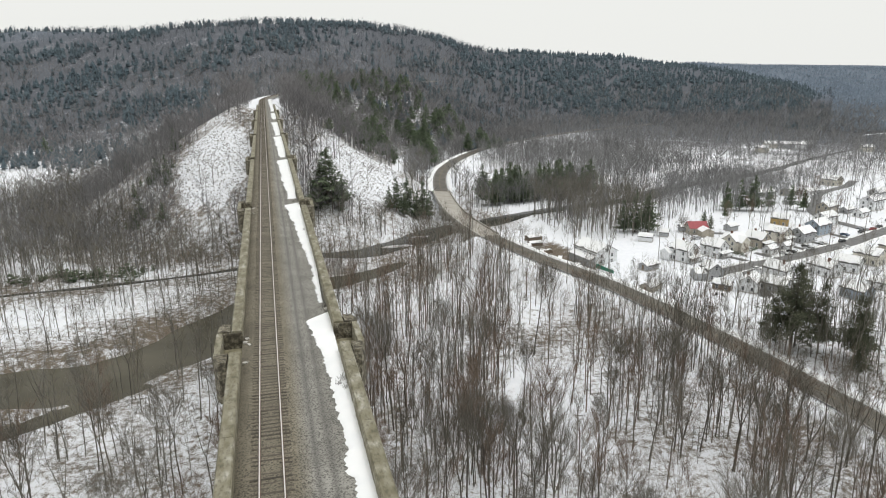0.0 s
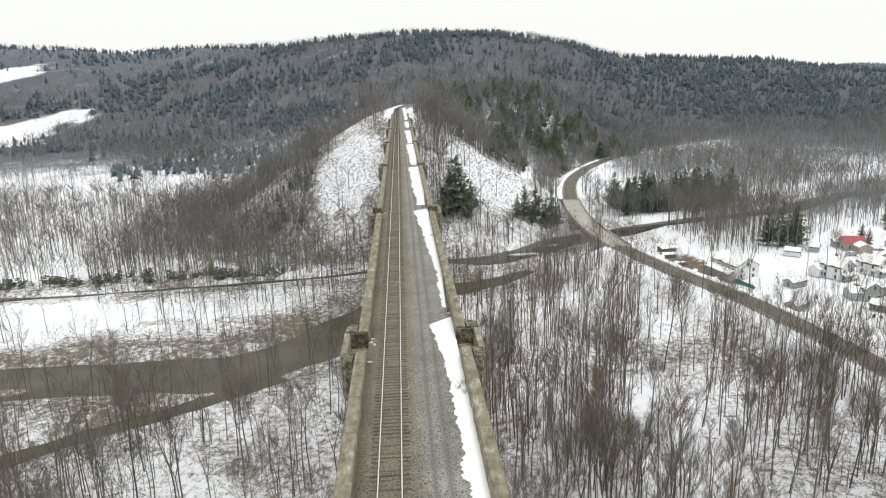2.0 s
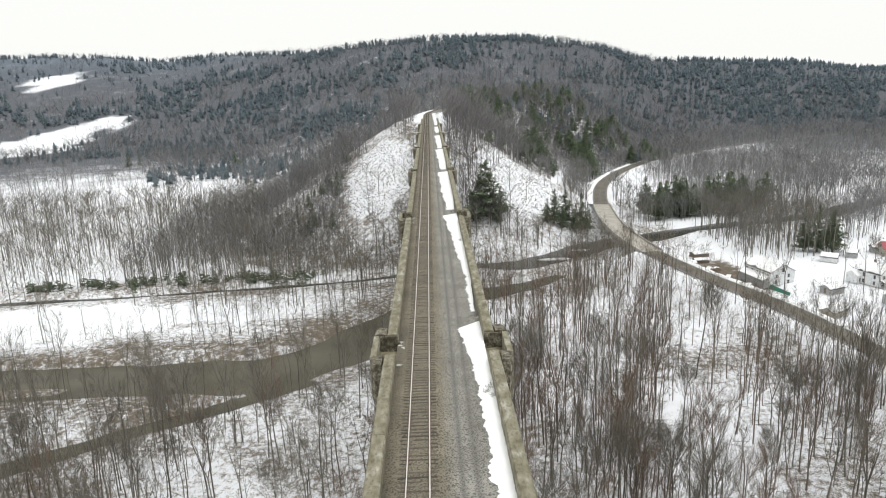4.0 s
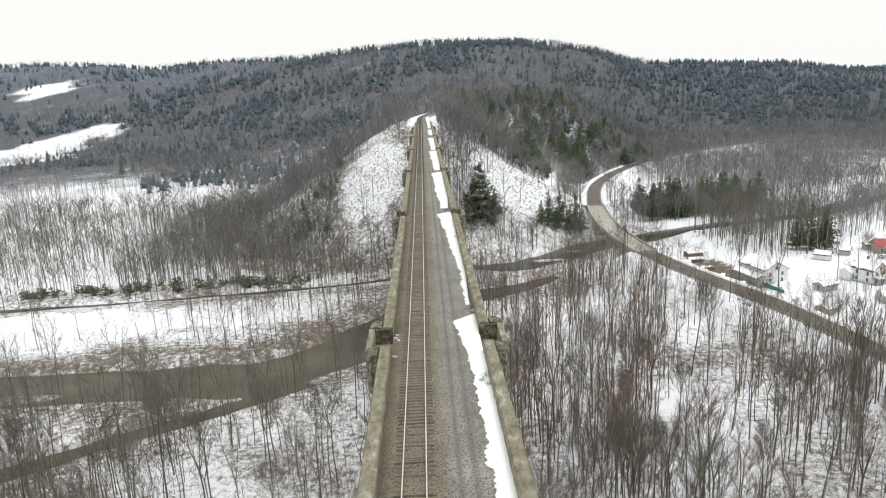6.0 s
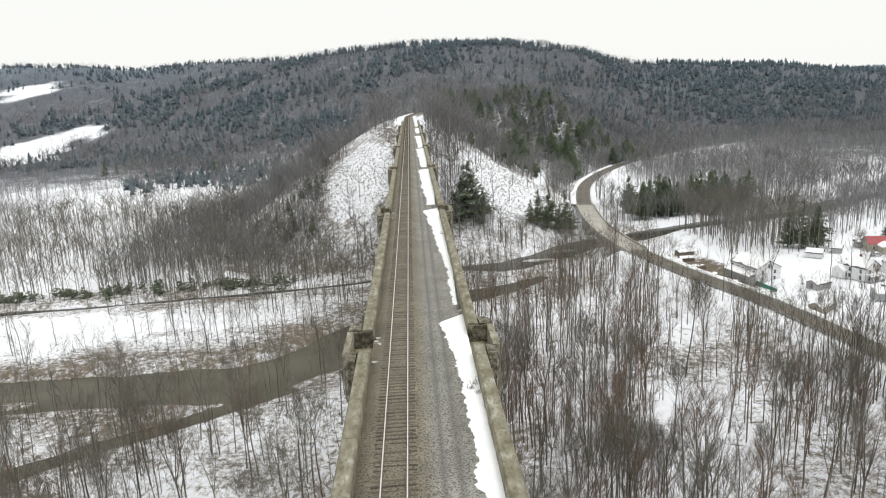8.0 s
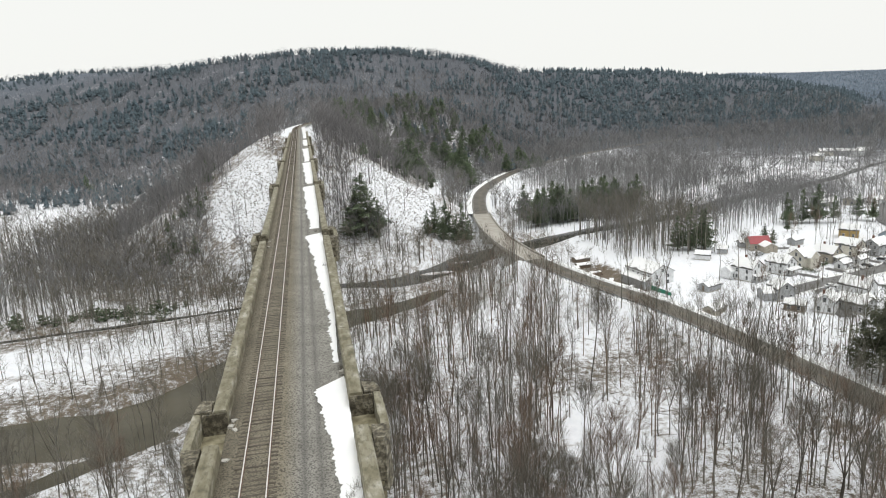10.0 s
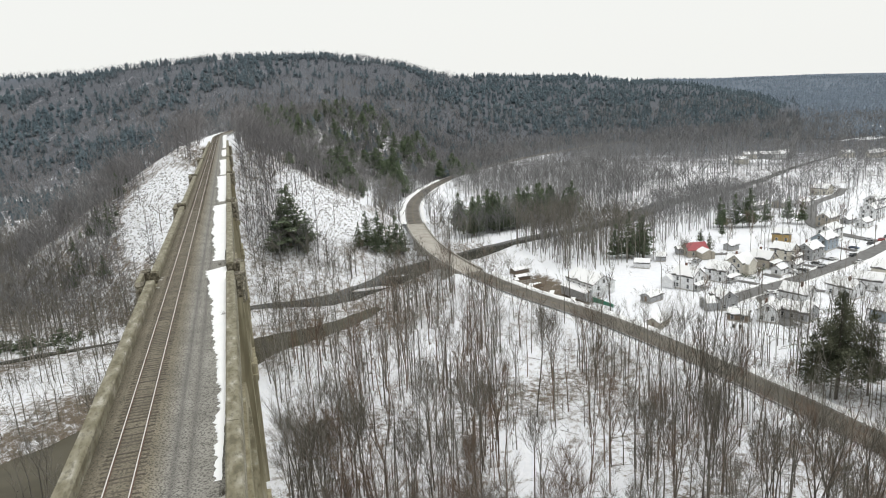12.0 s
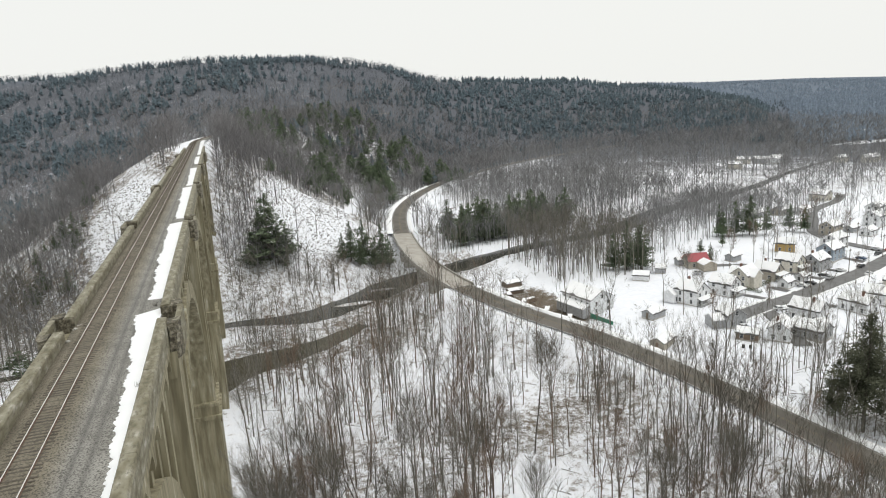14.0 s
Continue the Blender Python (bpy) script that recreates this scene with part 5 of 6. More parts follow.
def window(parent, m):
    win = part("window", FRAME, None, parent, at=m)
    part("pane", PANE, None, win)


def roof_solid(w, l, z0, rise, over, thick, lift=0.0, shrink=0.0, ragged=None):
    """A gable roof shell; the ridge runs along y."""
    bm = bmesh.new()
    s = rise / (w / 2)
    hw, hl = w / 2 + over - shrink, l / 2 + over - shrink
    for side in (-1, 1):
        n = 8
        top, bot = [], []
        for i in range(n + 1):
            y = -hl + 2 * hl * i / n
            e = hw - (ragged.uniform(0, ragged_amt(w)) if ragged else 0)
            top.append([(0.0, y, z0 + rise + lift + thick), (side * e, y, z0 + rise - s * e + lift + thick)])
            bot.append([(0.0, y, z0 + rise + lift), (side * e, y, z0 + rise - s * e + lift)])
        tv = [[bm.verts.new(p) for p in r] for r in top]
        bv = [[bm.verts.new(p) for p in r] for r in bot]
        for i in range(n):
            bm.faces.new((tv[i][0], tv[i][1], tv[i + 1][1], tv[i + 1][0]))
            bm.faces.new((bv[i][0], bv[i + 1][0], bv[i + 1][1], bv[i][1]))
            bm.faces.new((tv[i][1], bv[i][1], bv[i + 1][1], tv[i + 1][1]))
        for i in (0, n):
            bm.faces.new((tv[i][0], bv[i][0], bv[i][1], tv[i][1]))
    bmesh.ops.recalc_face_normals(bm, faces=bm.faces)
    return bm


def ragged_amt(w):
    return 0.09 * w


hr = random.Random(3)


def house(x, y, rot, w, l, h, rise, wall, label, roof=R_DARK, porch="", chimney=False, dormer=False, snow=True, name="house", windows=True, door=True, wing=None, category="house", group="houses of the town"):
    w, l, h, rise = 0.93 * w, 0.93 * l, 0.95 * h, 0.93 * rise
    z = float(land(x, y)) + 0.1
    ob = thing(name, label, category, group, pose(x, y, z, 0, 0, rot))
    bm = bmesh.new()
    gable = [(-w / 2, 0), (w / 2, 0), (w / 2, h), (0, h + rise), (-w / 2, h)]
    a, b = [bm.verts.new((px, -l / 2, pz)) for px, pz in gable], [bm.verts.new((px, l / 2, pz)) for px, pz in gable]
    bm.faces.new(a), bm.faces.new(b[::-1])
    for i in range(5):
        j = (i + 1) % 5
        bm.faces.new((a[j], a[i], b[i], b[j]))
    body = part("wall", bm, wall, ob)
    part("foundation", box(bmesh.new(), -w / 2 - 0.06, -l / 2 - 0.06, -0.9, w / 2 + 0.06, l / 2 + 0.06, 0.35), M_PALECONC, ob)
    rf = part("roof", roof_solid(w, l, h, rise, 0.4, 0.14), roof, ob)
    if snow:
        part("roof_snow", roof_solid(w, l, h, rise, 0.4, 0.16, 0.145, 0.1, hr), M_SNOW, rf, "snow lying on the roof")
    if windows:
        floors = [1.5, 4.1] if h > 4.6 else [1.5]
        for fz in floors:
            for sx in ([-w / 4, w / 4] if w > 5 else [0]):
                for sy, turn in ((-1, 0), (1, 180)):
                    if not (door and sy < 0 and fz < 2 and sx > 0):
                        window(body, pose(sx, sy * l / 2, fz, 0, 0, turn))
            n = max(1, int(l / 3.2))
            for i in range(n):
                yy = -l / 2 + l * (i + 0.5) / n
                window(body, pose(-w / 2, yy, fz, 0, 0, -90))
                window(body, pose(w / 2, yy, fz, 0, 0, 90))
        if rise > 2.2:
            for sy, turn in ((-1, 0), (1, 180)):
                window(body, pose(0, sy * l / 2, h + 0.75, 0, 0, turn))
    if door:
        part("door", DOOR, None, body, at=pose(w / 4 if w > 5 else 0, -l / 2, 0.3))
    if porch:
        d = 2.2
        pr = part("porch", box(bmesh.new(), -w / 2, -l / 2 - d, 0.05, w / 2, -l / 2 - 0.02, 0.4), W_GREY, ob)
        bm = bmesh.new()
        prism(bm, [(-l / 2 - d - 0.25, 2.55), (-l / 2 - 0.03, 3.1), (-l / 2 - 0.03, 3.25), (-l / 2 - d - 0.25, 2.7)], -w / 2 - 0.2, w / 2 + 0.2)
        bmesh.ops.recalc_face_normals(bm, faces=bm.faces)
        part("porch_roof", bm, roof, pr)
        bm = bmesh.new()
        prism(bm, [(-l / 2 - d - 0.2, 2.71), (-l / 2 - 0.05, 3.26), (-l / 2 - 0.05, 3.42), (-l / 2 - d - 0.2, 2.87)], -w / 2 - 0.15, w / 2 + 0.15)
        bmesh.ops.recalc_face_normals(bm, faces=bm.faces)
        part("porch_snow", bm, M_SNOW, pr, "snow on the porch roof")
        n = 4
        for i in range(n):
            px = -w / 2 + 0.15 + (w - 0.3) * i / (n - 1)
            o = part("porch_post", POSTM, None, pr, at=pose(px, -l / 2 - d + 0.15, 0.4))
            o.scale = (1, 1, 2.2)
        part("porch_rail", box(bmesh.new(), -w / 2 + 0.1, -l / 2 - d + 0.1, 0.95, w / 2 - 0.1, -l / 2 - d + 0.2, 1.2), M_TRIM, pr)
    if chimney:
        ch = part("chimney", box(bmesh.new(), 0.5, l * 0.15, h + rise * 0.4, 1.2, l * 0.15 + 0.7, h + rise + 1.1), M_BRICK, rf)
    if dormer:
        dm = part("dormer", box(bmesh.new(), w * 0.12, -1.3, h + rise * 0.25, w * 0.42, 1.3, h + rise * 0.78), wall, rf)
        o = part("dormer_roof", box(bmesh.new(), w * 0.08, -1.6, h + rise * 0.78, w * 0.46, 1.6, h + rise * 0.78 + 0.25), M_SNOW, rf)
        for yy in (-0.65, 0.65):
            part("dormer_pane", PANE, None, rf, at=pose(w * 0.42, yy, h + rise * 0.52, 0, 0, 90) @ Matrix.Diagonal((0.8, 1, 0.6, 1)))
    if wing:
        wx, wy, ww, wl, wh, wr = wing
        bm = bmesh.new()
        a = [bm.verts.new((wx - ww / 2, yy, zz)) for yy, zz in ((wy - wl / 2, 0), (wy + wl / 2, 0), (wy + wl / 2, wh), (wy, wh + wr), (wy - wl / 2, wh))]
        b = [bm.verts.new((wx + ww / 2, v.co.y, v.co.z)) for v in a]
        bm.faces.new(a[::-1]), bm.faces.new(b)
        for i in range(5):
            j = (i + 1) % 5
            bm.faces.new((a[i], a[j], b[j], b[i]))
        bmesh.ops.recalc_face_normals(bm, faces=bm.faces)
        wg = part("wing", bm, wall, ob)
        bm = roof_solid(wl, ww, wh, wr, 0.3, 0.25)
        bmesh.ops.transform(bm, matrix=Matrix.Translation((wx, wy, 0)) @ Matrix.Rotation(math.pi / 2, 4, "Z"), verts=bm.verts)
        part("wing_roof", bm, M_SNOW, wg, "snow-covered wing roof")
        for i in range(max(1, int(ww / 3))):
            window(wg, pose(wx - ww / 2 + ww * (i + 0.5) / max(1, int(ww / 3)), wy - wl / 2, 1.5))
    return ob


def shed(x, y, rot, w, l, h, rise, wall, label, roof=R_DARK):
    return house(x, y, rot, w, l, h, rise, wall, label, roof, name="shed", windows=False, category="shed", group="sheds behind the houses")


S = STREET
house(176, 260, S, 8.5, 10, 5.8, 3.2, W_WHITE, "white two-storey farmhouse with a railed porch and snowy roof", porch="front", chimney=True, wing=(-2.5, 6.0, 7, 5, 3.4, 1.6))
house(194, 264, S, 8, 10, 5.2, 3.0, W_WHITE, "white house with a front porch and roof dormer", porch="front", dormer=True)
house(208, 269, S + 90, 8, 10, 5.4, 3.2, W_CREAM, "cream two-storey house with dark patches on its snowy roof", roof=R_DARK, chimney=True, wing=(0, 0, 11, 6, 5.0, 2.4))
house(223, 273, S, 7.5, 10, 4.2, 3.2, W_TAN, "tan house with a steep snow-covered roof", porch="front", chimney=True)
house(221, 261, S + 90, 4.5, 6, 2.8, 1.5, W_WHITE, "small white house with a low snowy roof", porch="")
house(239, 278, S, 8, 10, 5.2, 2.8, W_CREAM, "pale yellow two-storey house with a snowy roof", porch="front")
house(232, 264, S + 90, 4, 6.5, 2.6, 1.4, W_WHITE, "low white garage with a snow-covered roof", name="garage", door=False, category="garage")
house(251, 276, S + 90, 8, 11, 5.2, 2.8, W_GREY, "grey two-storey house with a long porch", porch="front", chimney=True)
house(267, 284, S + 90, 8, 12, 5.6, 2.8, W_BLUE, "blue-grey two-storey house with a shaded porch", porch="front")
house(285, 299, S + 90, 8, 13, 5.4, 2.4, W_WHITE, "long white two-storey house under snow")
house(209, 301, S + 60, 7.5, 10, 3.6, 2.8, W_TAN, "house with a bright red metal roof and patches of snow", roof=R_RED, snow=False, wing=(-6.5, -2, 6, 6, 3.0, 1.4))
house(261, 304, S + 25, 7, 9, 4.4, 2.4, W_YELLOW, "ochre boarded house with a snowy roof", wing=(5.5, 0, 5, 6, 3.2, 1.5))
house(314, 386, S + 80, 9, 18, 3.4, 2.0, W_GREY, "long low house at the edge of the woods")
house(335, 385, S + 90, 8, 12, 3.4, 2.0, W_TAN, "low house with a snowy roof among bare trees")
house(345, 379, S + 90, 8, 13, 3.2, 1.8, W_WHITE, "low white house with a snow-covered roof")
house(395, 414, S, 10, 12, 4.6, 3.0, W_CREAM, "cream house standing by the bend of the street")
house(344, 328, S + 90, 9, 13, 6.0, 2.6, W_WHITE, "tall white house with dark windows")
house(320, 311, S + 90, 6, 9, 3.0, 1.8, W_WHITE, "small white house beside the street")
house(321, 322, S + 90, 5, 9, 2.6, 1.4, W_GREY, "grey garage with a snowy roof", name="garage", category="garage", door=False)
house(198, 227, S + 180, 7.5, 11, 4.6, 3.0, W_WHITE, "white house with two chimneys and a gable window", chimney=True, porch="front")
house(167, 220, S + 200, 5, 7, 2.6, 1.5, W_BROWN, "small brown boarded cottage with a snowy roof")
house(177, 217, S + 110, 7, 10, 4.2, 2.6, W_WHITE, "white house with a raised back deck", porch="front", chimney=True)
house(186, 214, S + 180, 8, 11, 3.2, 2.6, W_GREY, "grey house with a wide snowy roof", wing=(-5.5, 0, 5, 6, 2.8, 1.4))
house(171, 233, S + 150, 7, 8.5, 4.6, 2.6, W_GREY, "grey two-storey house behind bare trees", wing=(5, 0, 5, 6, 3, 1.4))
house(220, 227, S + 170, 7.5, 11, 4.2, 2.8, W_WHITE, "white gabled house with a snowy roof", chimney=True)
house(234, 230, S + 190, 7, 11, 4.4, 2.8, W_WHITE, "white house with a porch facing the street", porch="front")
house(251, 236, S + 180, 8, 11, 4.8, 2.8, W_CREAM, "cream house with a covered porch", porch="front")
house(271, 242, S + 180, 8, 12, 4.8, 2.8, W_TAN, "tan house with a snow-covered roof", porch="front")
house(210, 200, S + 170, 7, 10, 4.2, 2.6, W_BLUE, "blue-grey house behind tall pines")
house(228, 205, S + 180, 6, 12, 2.8, 1.4, W_WHITE, "long low white house in snow")
house(307, 322, S + 90, 8, 11, 5.0, 2.6, W_TAN, "tan house on the corner of the street", porch="front")
house(372, 352, S + 90, 8, 12, 5.0, 2.8, W_WHITE, "white house at the end of the street")
shed(206, 306, S + 60, 4, 6.5, 2.6, 1.2, W_GREY, "grey shed with a snow-covered roof")
shed(178, 296, S + 30, 5, 7, 2.6, 1.6, W_WHITE, "small white shed in an open snowy yard")
shed(191, 301, S + 30, 3.5, 4.5, 2.6, 1.6, W_GREY, "narrow grey garden shed")
shed(230, 302, S + 90, 4.5, 7, 2.6, 1.3, W_GREY, "low grey shed with a snowy roof")
shed(141, 228, -60, 5, 9, 2.6, 1.4, W_TAN, "tan boarded shed beside the road bank")
shed(154, 252, -70, 5, 8, 2.4, 1.2, W_GREY, "low grey shed under snow")
shed(129, 321, -80, 5, 8, 2.2, 0.8, W_BROWN, "open timber shed with a snow-covered roof")
shed(126, 311, -85, 4, 7, 2.0, 0.7, W_BROWN, "low timber shed at the edge of the yard")
for x, y in ((812, 782), (826, 760), (800, 800), (838, 745), (590, 548), (602, 556), (575, 566), (470, 585), (514, 603), (525, 598), (500, 610), (538, 606)):
    house(x, y, 30 + 7 * (x % 9), 9, 13, 4.8, 2.6, (W_WHITE, W_GREY, W_CREAM)[x % 3], "distant house with a snowy roof across the valley", windows=False, group="distant houses")

# hall with the green skirt
hall = house(141, 276, 11, 12, 18, 6.1, 3.2, W_WHITE, "long white hall with a green skirt wall and snowy roof", roof=R_GREY, door=False, name="hall", category="hall", group="", wing=None)
part("skirt_wall", box(bmesh.new(), -5.8, -20.5, -1.6, -5.62, -8.5, 1.2), W_GREEN, hall, "bright green panels")
lt = part("lean_to", box(bmesh.new(), -8.4, -7.6, -0.8, -5.64, 8, 2.8), W_GREY, hall)
bm = bmesh.new()
v = [bm.verts.new(p) for p in ((-8.8, -7.9, 2.8), (-5.63, -7.9, 4.1), (-5.63, 8.3, 4.1), (-8.8, 8.3, 2.8), (-8.8, -7.9, 3.0), (-5.63, -7.9, 4.3), (-5.63, 8.3, 4.3), (-8.8, 8.3, 3.0))]
for q in ((3, 2, 1, 0), (4, 5, 6, 7), (0, 1, 5, 4), (1, 2, 6, 5), (2, 3, 7, 6), (3, 0, 4, 7)):
    bm.faces.new([v[i] for i in q])
part("lean_to_roof", bm, M_SNOW, lt, "snow-covered lean-to roof")


def log_pile(x, y, rot, n, ln):
    z = float(land(x, y))
    ob = thing("log_pile", "pile of brown logs dusted with snow in the yard", "log pile", "log piles in the yard", pose(x, y, z, 0, 0, rot))
    r = random.Random(int(x * 7))
    for row in range(3):
        for i in range(n - row):
            v, f = [], []
            rad = r.uniform(0.22, 0.34)
            tube(v, f, (-ln / 2 + r.uniform(-0.3, 0.3), (i + row / 2 - n / 2) * 0.62, 0.3 + row * 0.52), (ln / 2, (i + row / 2 - n / 2) * 0.62, 0.3 + row * 0.52), rad, rad * 0.9, 8)
            part("log", mesh_np("log", v, f, [W_BROWN]), None, ob)
    bm = bmesh.new()
    worn_box(bm, -ln / 2 + 0.4, -0.9, 1.55, ln / 2 - 0.4, 0.9, 1.8, int(x), 0.1)
    part("snow_cap", bm, M_SNOW, ob, "snow on the logs")


# ---- streets ----
def street(pts, half, label):
    line = glide(pts, 6)
    line = np.column_stack([line, land(line[:, 0], line[:, 1]) + 0.3])
    tagged(sweep("road", line, [(-half, -0.2), (-half + 0.3, 0.0), (0, 0.06), (half - 0.3, 0), (half, -0.2)], M_STREET, close=False), label, "road", kind="structure")
    return line


main = street([(168, 233.5), (180, 239), (192, 243), (232, 254.5), (278, 269), (330, 291), (372, 313), (430, 345)], 3.6, "wet grey street between snowy yards")
street([(193, 242), (188, 230), (182, 220), (178, 208)], 2.8, "narrow side street between the houses")
street([(300, 278), (296, 305), (305, 330), (330, 356), (356, 381), (395, 402), (424, 424)], 3.0, "lane bending between the far houses")
street([(210, 300), (222, 296), (232, 292)], 1.8, "curved drive beside the red-roofed house")
for px, py, qx, qy in ((229, 255, 225, 267), (242, 259, 236, 275), (258, 264, 254, 277), (276, 270, 273, 285), (203, 248, 199, 258), (219, 252, 215, 263), (209, 246, 217, 233)):
    street([(px, py), ((px + qx) / 2, (py + qy) / 2), (qx, qy)], 1.5, "short driveway cleared of snow")
snow_ridge(offset_line(main, 4.4, -0.15), 1.4, 0.45, 11, "ploughed snow along the street")
snow_ridge(offset_line(main, -4.4, -0.15), 1.4, 0.45, 12, "ploughed snow along the far side of the street")


# ---- cars ----
def car_meshes(paint, name):
    bm = bmesh.new()
    prof = [(-2.2, 0.35), (-2.25, 0.7), (-2.1, 0.95), (-1.2, 1.0), (-0.75, 1.42), (0.9, 1.45), (1.5, 1.0), (2.15, 0.85), (2.25, 0.6), (2.2, 0.35)]
    prism(bm, prof[::-1], -0.88, 0.88)
    bmesh.ops.recalc_face_normals(bm, faces=bm.faces)
    bmesh.ops.bevel(bm, geom=bm.edges[:], offset=0.07, segments=2, affect="EDGES")
    return mesh_of("body", bm, [paint])


def tyre_mesh():
    v, f = [], []
    tube(v, f, (-0.12, 0, 0), (0.12, 0, 0), 0.33, 0.33, 14)
    me = bpy.data.meshes.new("wheel")
    n = len(v)
    me.from_pydata([tuple(p) for p in v], [], f + [tuple(range(14))[::-1], tuple(range(14, 28))])
    me.materials.append(M_TYRE)
    return me


TYRE = tyre_mesh()
GLASS_SIDE = mesh_of("side_glass", box(bmesh.new(), -0.9, -0.65, 1.03, 0.9, 0.85, 1.34), [M_GLASS])
GLASS_FRONT = mesh_of("windscreen", prism(bmesh.new(), [(-1.17, 1.02), (-1.13, 1.02), (-0.72, 1.40), (-0.76, 1.40)], -0.7, 0.7), [M_GLASS])
GLASS_BACK = mesh_of("rear_glass", prism(bmesh.new(), [(1.42, 1.02), (1.48, 1.03), (0.96, 1.42), (0.92, 1.40)], -0.7, 0.7), [M_GLASS])
CARS = {c: car_meshes(plain(c + "_car_paint", p, 0.35), c) for c, p in (("white", (0.7, 0.7, 0.7)), ("silver", (0.42, 0.43, 0.44)), ("dark", (0.05, 0.055, 0.06)), ("red", (0.3, 0.03, 0.03)), ("blue", (0.08, 0.12, 0.2)))}


def car(x, y, rot, colour, snowy=True):
    ob = thing("car", colour + " parked car" + (" with snow on its roof" if snowy else "") + " beside the street", "car", "parked cars", pose(x, y, float(land(x, y)) + 0.32, 0, 0, rot))
    body = part("body", CARS[colour], None, ob)
    for me, nm in ((GLASS_SIDE, "side_glass"), (GLASS_FRONT, "windscreen"), (GLASS_BACK, "rear_glass")):
        part(nm, me, None, body)
    for sx in (-0.8, 0.8):
        for sy in (-1.4, 1.4):
            part("wheel", TYRE, None, ob, at=pose(sx, sy, 0.33))
    if snowy:
        part("snow_cover", worn_box(bmesh.new(), -0.72, -0.65, 1.44, 0.72, 0.9, 1.56, int(x), 0.03), M_SNOW, body, "snow on the roof")


for x, y, r, c, s in ((226, 258, S, "white", True), (231, 259, S, "dark", True), (237, 268, S, "silver", True), (244, 265, S, "dark", True), (256, 268, S, "white", True), (243, 261, S + 90, "silver", False), (268, 269, S + 90, "dark", True),
                      (289, 279, S + 90, "dark", False), (300, 283, S + 90, "red", False), (307, 286, S + 90, "dark", False), (296, 286, S, "silver", True), (196, 238, S + 60, "white", True), (202, 290, S + 70, "silver", True), (172, 228, S + 10, "dark", True),
                      (323, 296, S + 90, "dark", False), (277, 277, S, "blue", True), (261, 259, S + 90, "white", False)):
    car(x, y, r, c, s)
for x, y, r, n in ((122, 292, 60, 4), (124, 276, 60, 3), (120, 303, 75, 5), (127, 298, 20, 4), (128, 266, 55, 3)):
    log_pile(x, y, r, n, 5.5)


# ---- poles, bins, fence ----
def utility_pole(x, y, rot):
    ob = thing("utility_pole", "brown timber utility pole with a crossarm", "pole", "utility poles along the streets", pose(x, y, float(land(x, y)), 0, 0, rot))
    v, f = [], []
    tube(v, f, (0, 0, -0.5), (0, 0, 10.5), 0.17, 0.12, 8)
    part("pole", mesh_np("pole", v, f, [M_POLE]), None, ob)
    part("crossarm", box(bmesh.new(), -1.2, -0.07, 9.6, 1.2, 0.07, 9.78), M_POLE, ob)
    for px in (-1.05, -0.4, 0.4, 1.05):
        part("insulator", box(bmesh.new(), px - 0.05, -0.05, 9.78, px + 0.05, 0.05, 10.0), M_GALV, ob)


for x, y in ((172, 233), (199, 246), (228, 256), (257, 265), (287, 275), (318, 288), (300, 300), (312, 345), (352, 388)):
    utility_pole(x, y, S)
BIN = mesh_of("bin_body", box(bmesh.new(), -0.3, -0.35, 0, 0.3, 0.35, 1.0), [M_TYRE])
BINLID = mesh_of("lid", box(bmesh.new(), -0.33, -0.4, 1.0, 0.33, 0.38, 1.1), [M_TYRE])
for x, y in ((160.5, 214.5), (162.2, 213.4)):
    ob = thing("wheeled_bin", "black wheeled rubbish bin standing in snow", "bin", "rubbish bins", pose(x, y, float(land(x, y)), 0, 0, 20))
    part("bin_body", BIN, None, ob)
    part("lid", BINLID, None, ob)
for x, y, r, l in ((205, 262, S + 90, 9), (214, 266, S, 12)):
    ob = thing("hedge", "dark clipped hedge around a yard", "hedge", "", pose(x, y, float(land(x, y)), 0, 0, r))
    v, f = [], []
    for i in range(int(l * 30)):
        p = np.array([hr.uniform(-l / 2, l / 2), hr.uniform(-0.7, 0.7), hr.uniform(0, 1.5)])
        d = np.array([hr.uniform(-1, 1), hr.uniform(-1, 1), hr.uniform(-0.3, 1)]) * 0.4
        tube(v, f, p, p + d, 0.14, 0, 3)
    part("foliage", mesh_np("foliage", v, f, [M_NEEDLE]), None, ob)

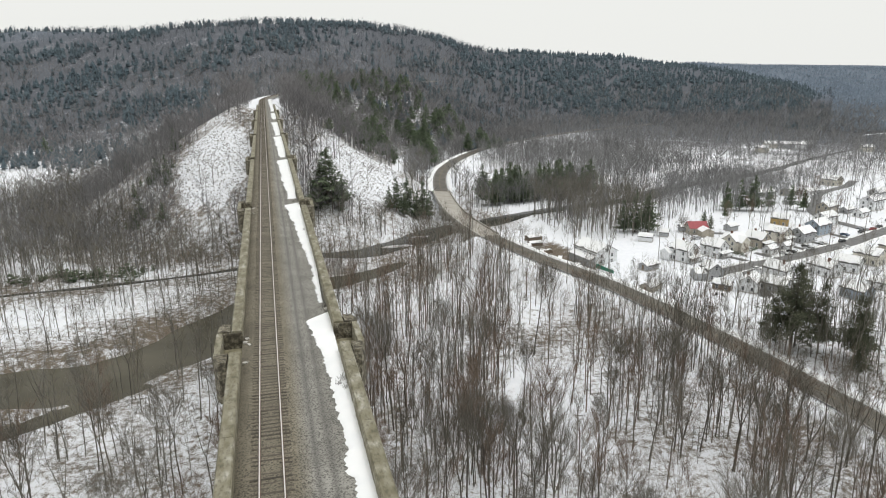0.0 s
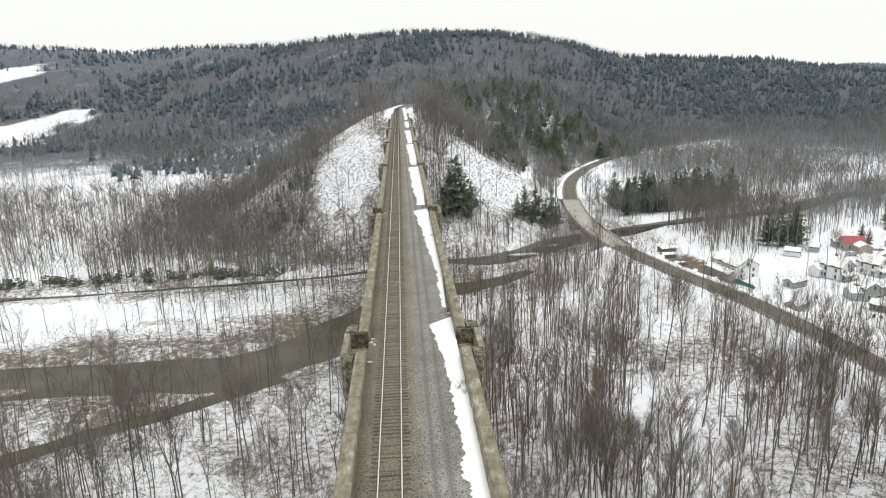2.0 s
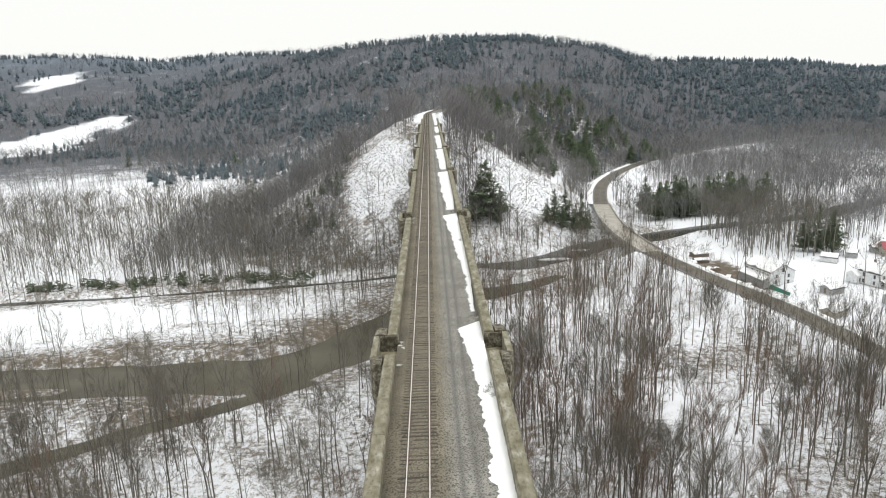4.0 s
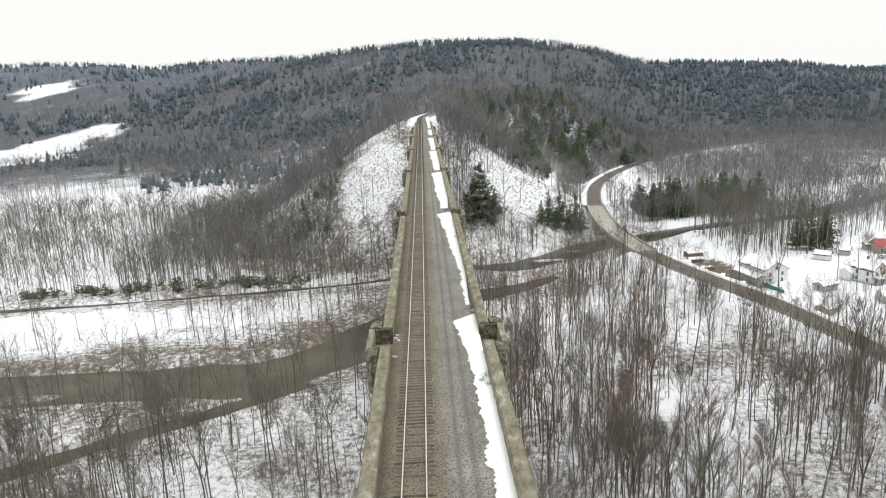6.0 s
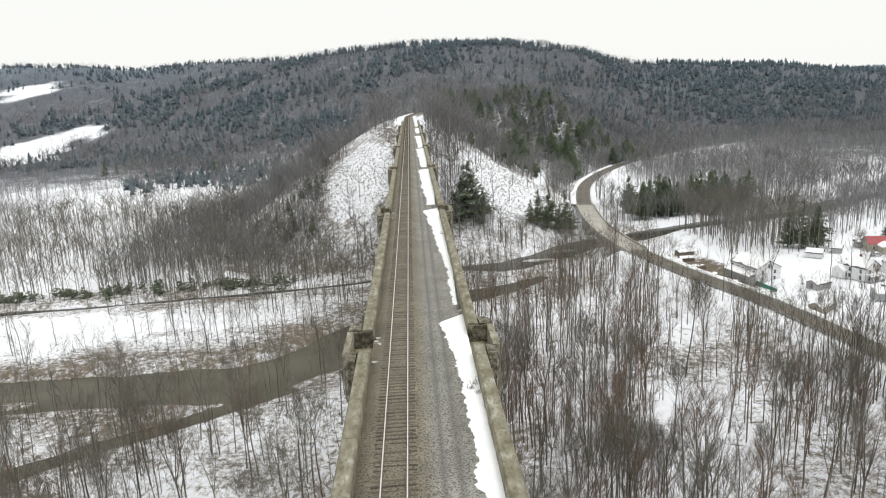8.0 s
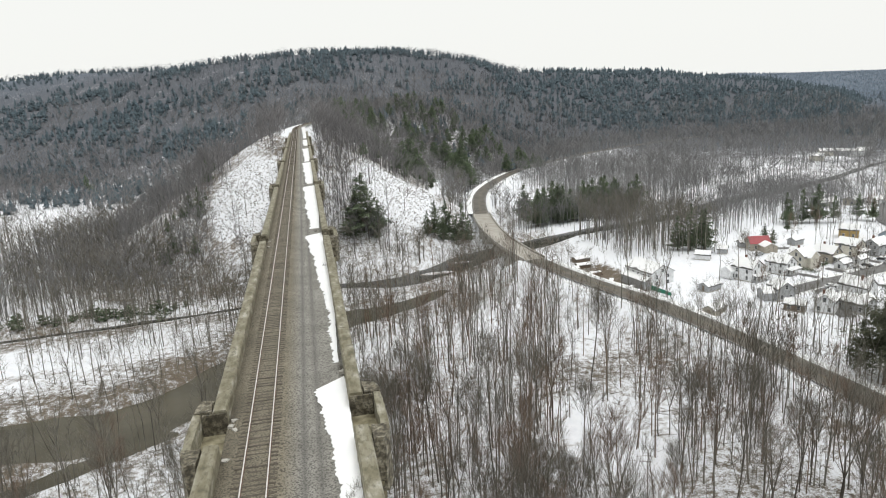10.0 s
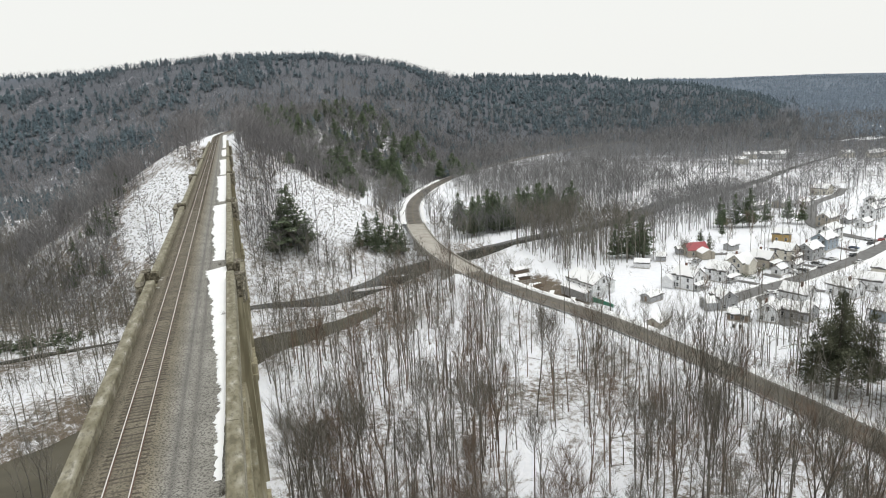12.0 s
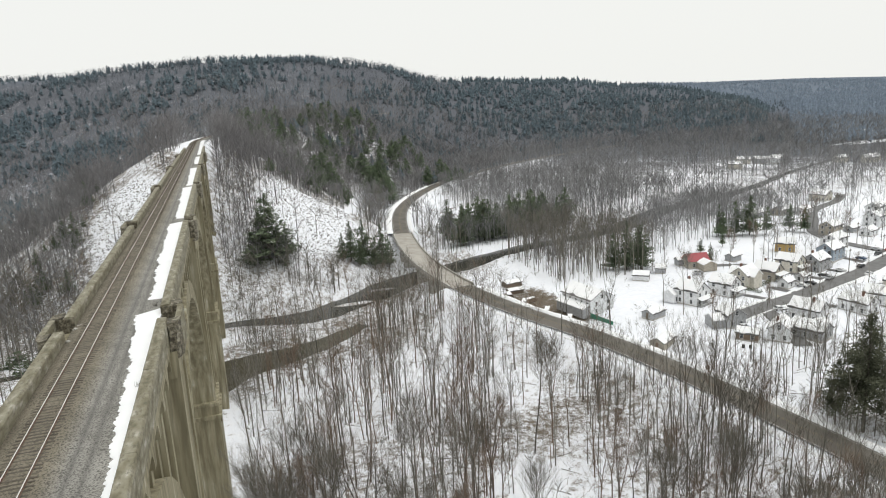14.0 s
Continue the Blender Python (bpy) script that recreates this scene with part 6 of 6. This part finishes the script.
# pieces of timber left on the snowy lot inside the bend
for x, y, r, l in ((154, 486, 10, 5), (166, 508, -20, 4), (160, 520, 40, 3.5), (176, 540, 15, 5), (146, 470, 30, 4), (150, 452, -25, 7), (170, 498, 5, 3)):
    ob = thing("timber_stack", "low stack of dark boards half buried in snow", "timber", "timber stacks on the lot", pose(x, y, float(land(x, y)), 0, 0, r))
    for k in range(4):
        part("board", box(bmesh.new(), -l / 2 + 0.2 * k, -0.5 + 0.26 * k, 0.0, l / 2 - 0.1 * k, -0.3 + 0.26 * k, 0.35 + 0.1 * (k % 2)), W_BROWN, ob)
for x, y in ((182, 270), (204, 282), (218, 290), (236, 296), (250, 298), (283, 318), (300, 330), (314, 340), (168, 246), (208, 240), (244, 250), (158, 226), (290, 296), (335, 345), (186, 233), (330, 318)):
    near_tree(x, y, float(land(x, y)), rng.uniform(0.55, 0.85))


# ---- weeds and rubble on the viaduct ----
def weed_tuft(x, y, size, seed):
    """A tuft of dry stalks."""
    r = random.Random(seed)
    v, f = [], []
    for i in range(40):
        a, q = r.uniform(0, 6.283), r.uniform(0, 0.5) * size
        o = np.array([q * math.cos(a), q * math.sin(a), 0.0])
        sliver(v, f, o, o + np.array([r.uniform(-0.5, 0.5), r.uniform(-0.5, 0.5), r.uniform(0.5, 1.1)]) * size, 0.016, r.uniform(0, 6.28))
    ob = thing("weed_tuft", "tuft of dry grey-brown weeds poking through the snow", "weeds", "weeds on the viaduct", pose(x, y, -0.4))
    part("stalk_bunch", mesh_np("stalk_bunch", v, f, [M_TWIG]), None, ob)


for k, (x, y, q) in enumerate(((5.75, 52.2, 0.85), (5.4, 51.4, 0.6), (5.9, 50.6, 0.6), (5.8, 106.0, 0.6), (-2.0, 63.5, 0.5), (5.9, 70.3, 0.5), (5.2, 130.5, 0.5))):
    weed_tuft(x, y, q, 50 + k)


def rubble(x, y, seed):
    """A lump of concrete fallen from the wall."""
    bm = worn_box(bmesh.new(), -0.22, -0.17, -0.1, 0.22, 0.17, 0.16, seed, 0.05, 0.2)
    ob = thing("concrete_lump", "pale lump of broken concrete lying on the ballast", "rubble", "broken concrete beside the niches", pose(x, y, -0.36, 0, 0, 40 * seed))
    part("lump", bm, M_PALECONC, ob)


for k, (x, y) in enumerate(((-1.9, 63.2), (-2.05, 62.3), (-1.7, 61.6), (-1.95, 57.6), (-1.8, 126.2), (-2.0, 125.0), (5.9, 69.6), (-2.0, 121.0))):
    rubble(x, y, k + 1)
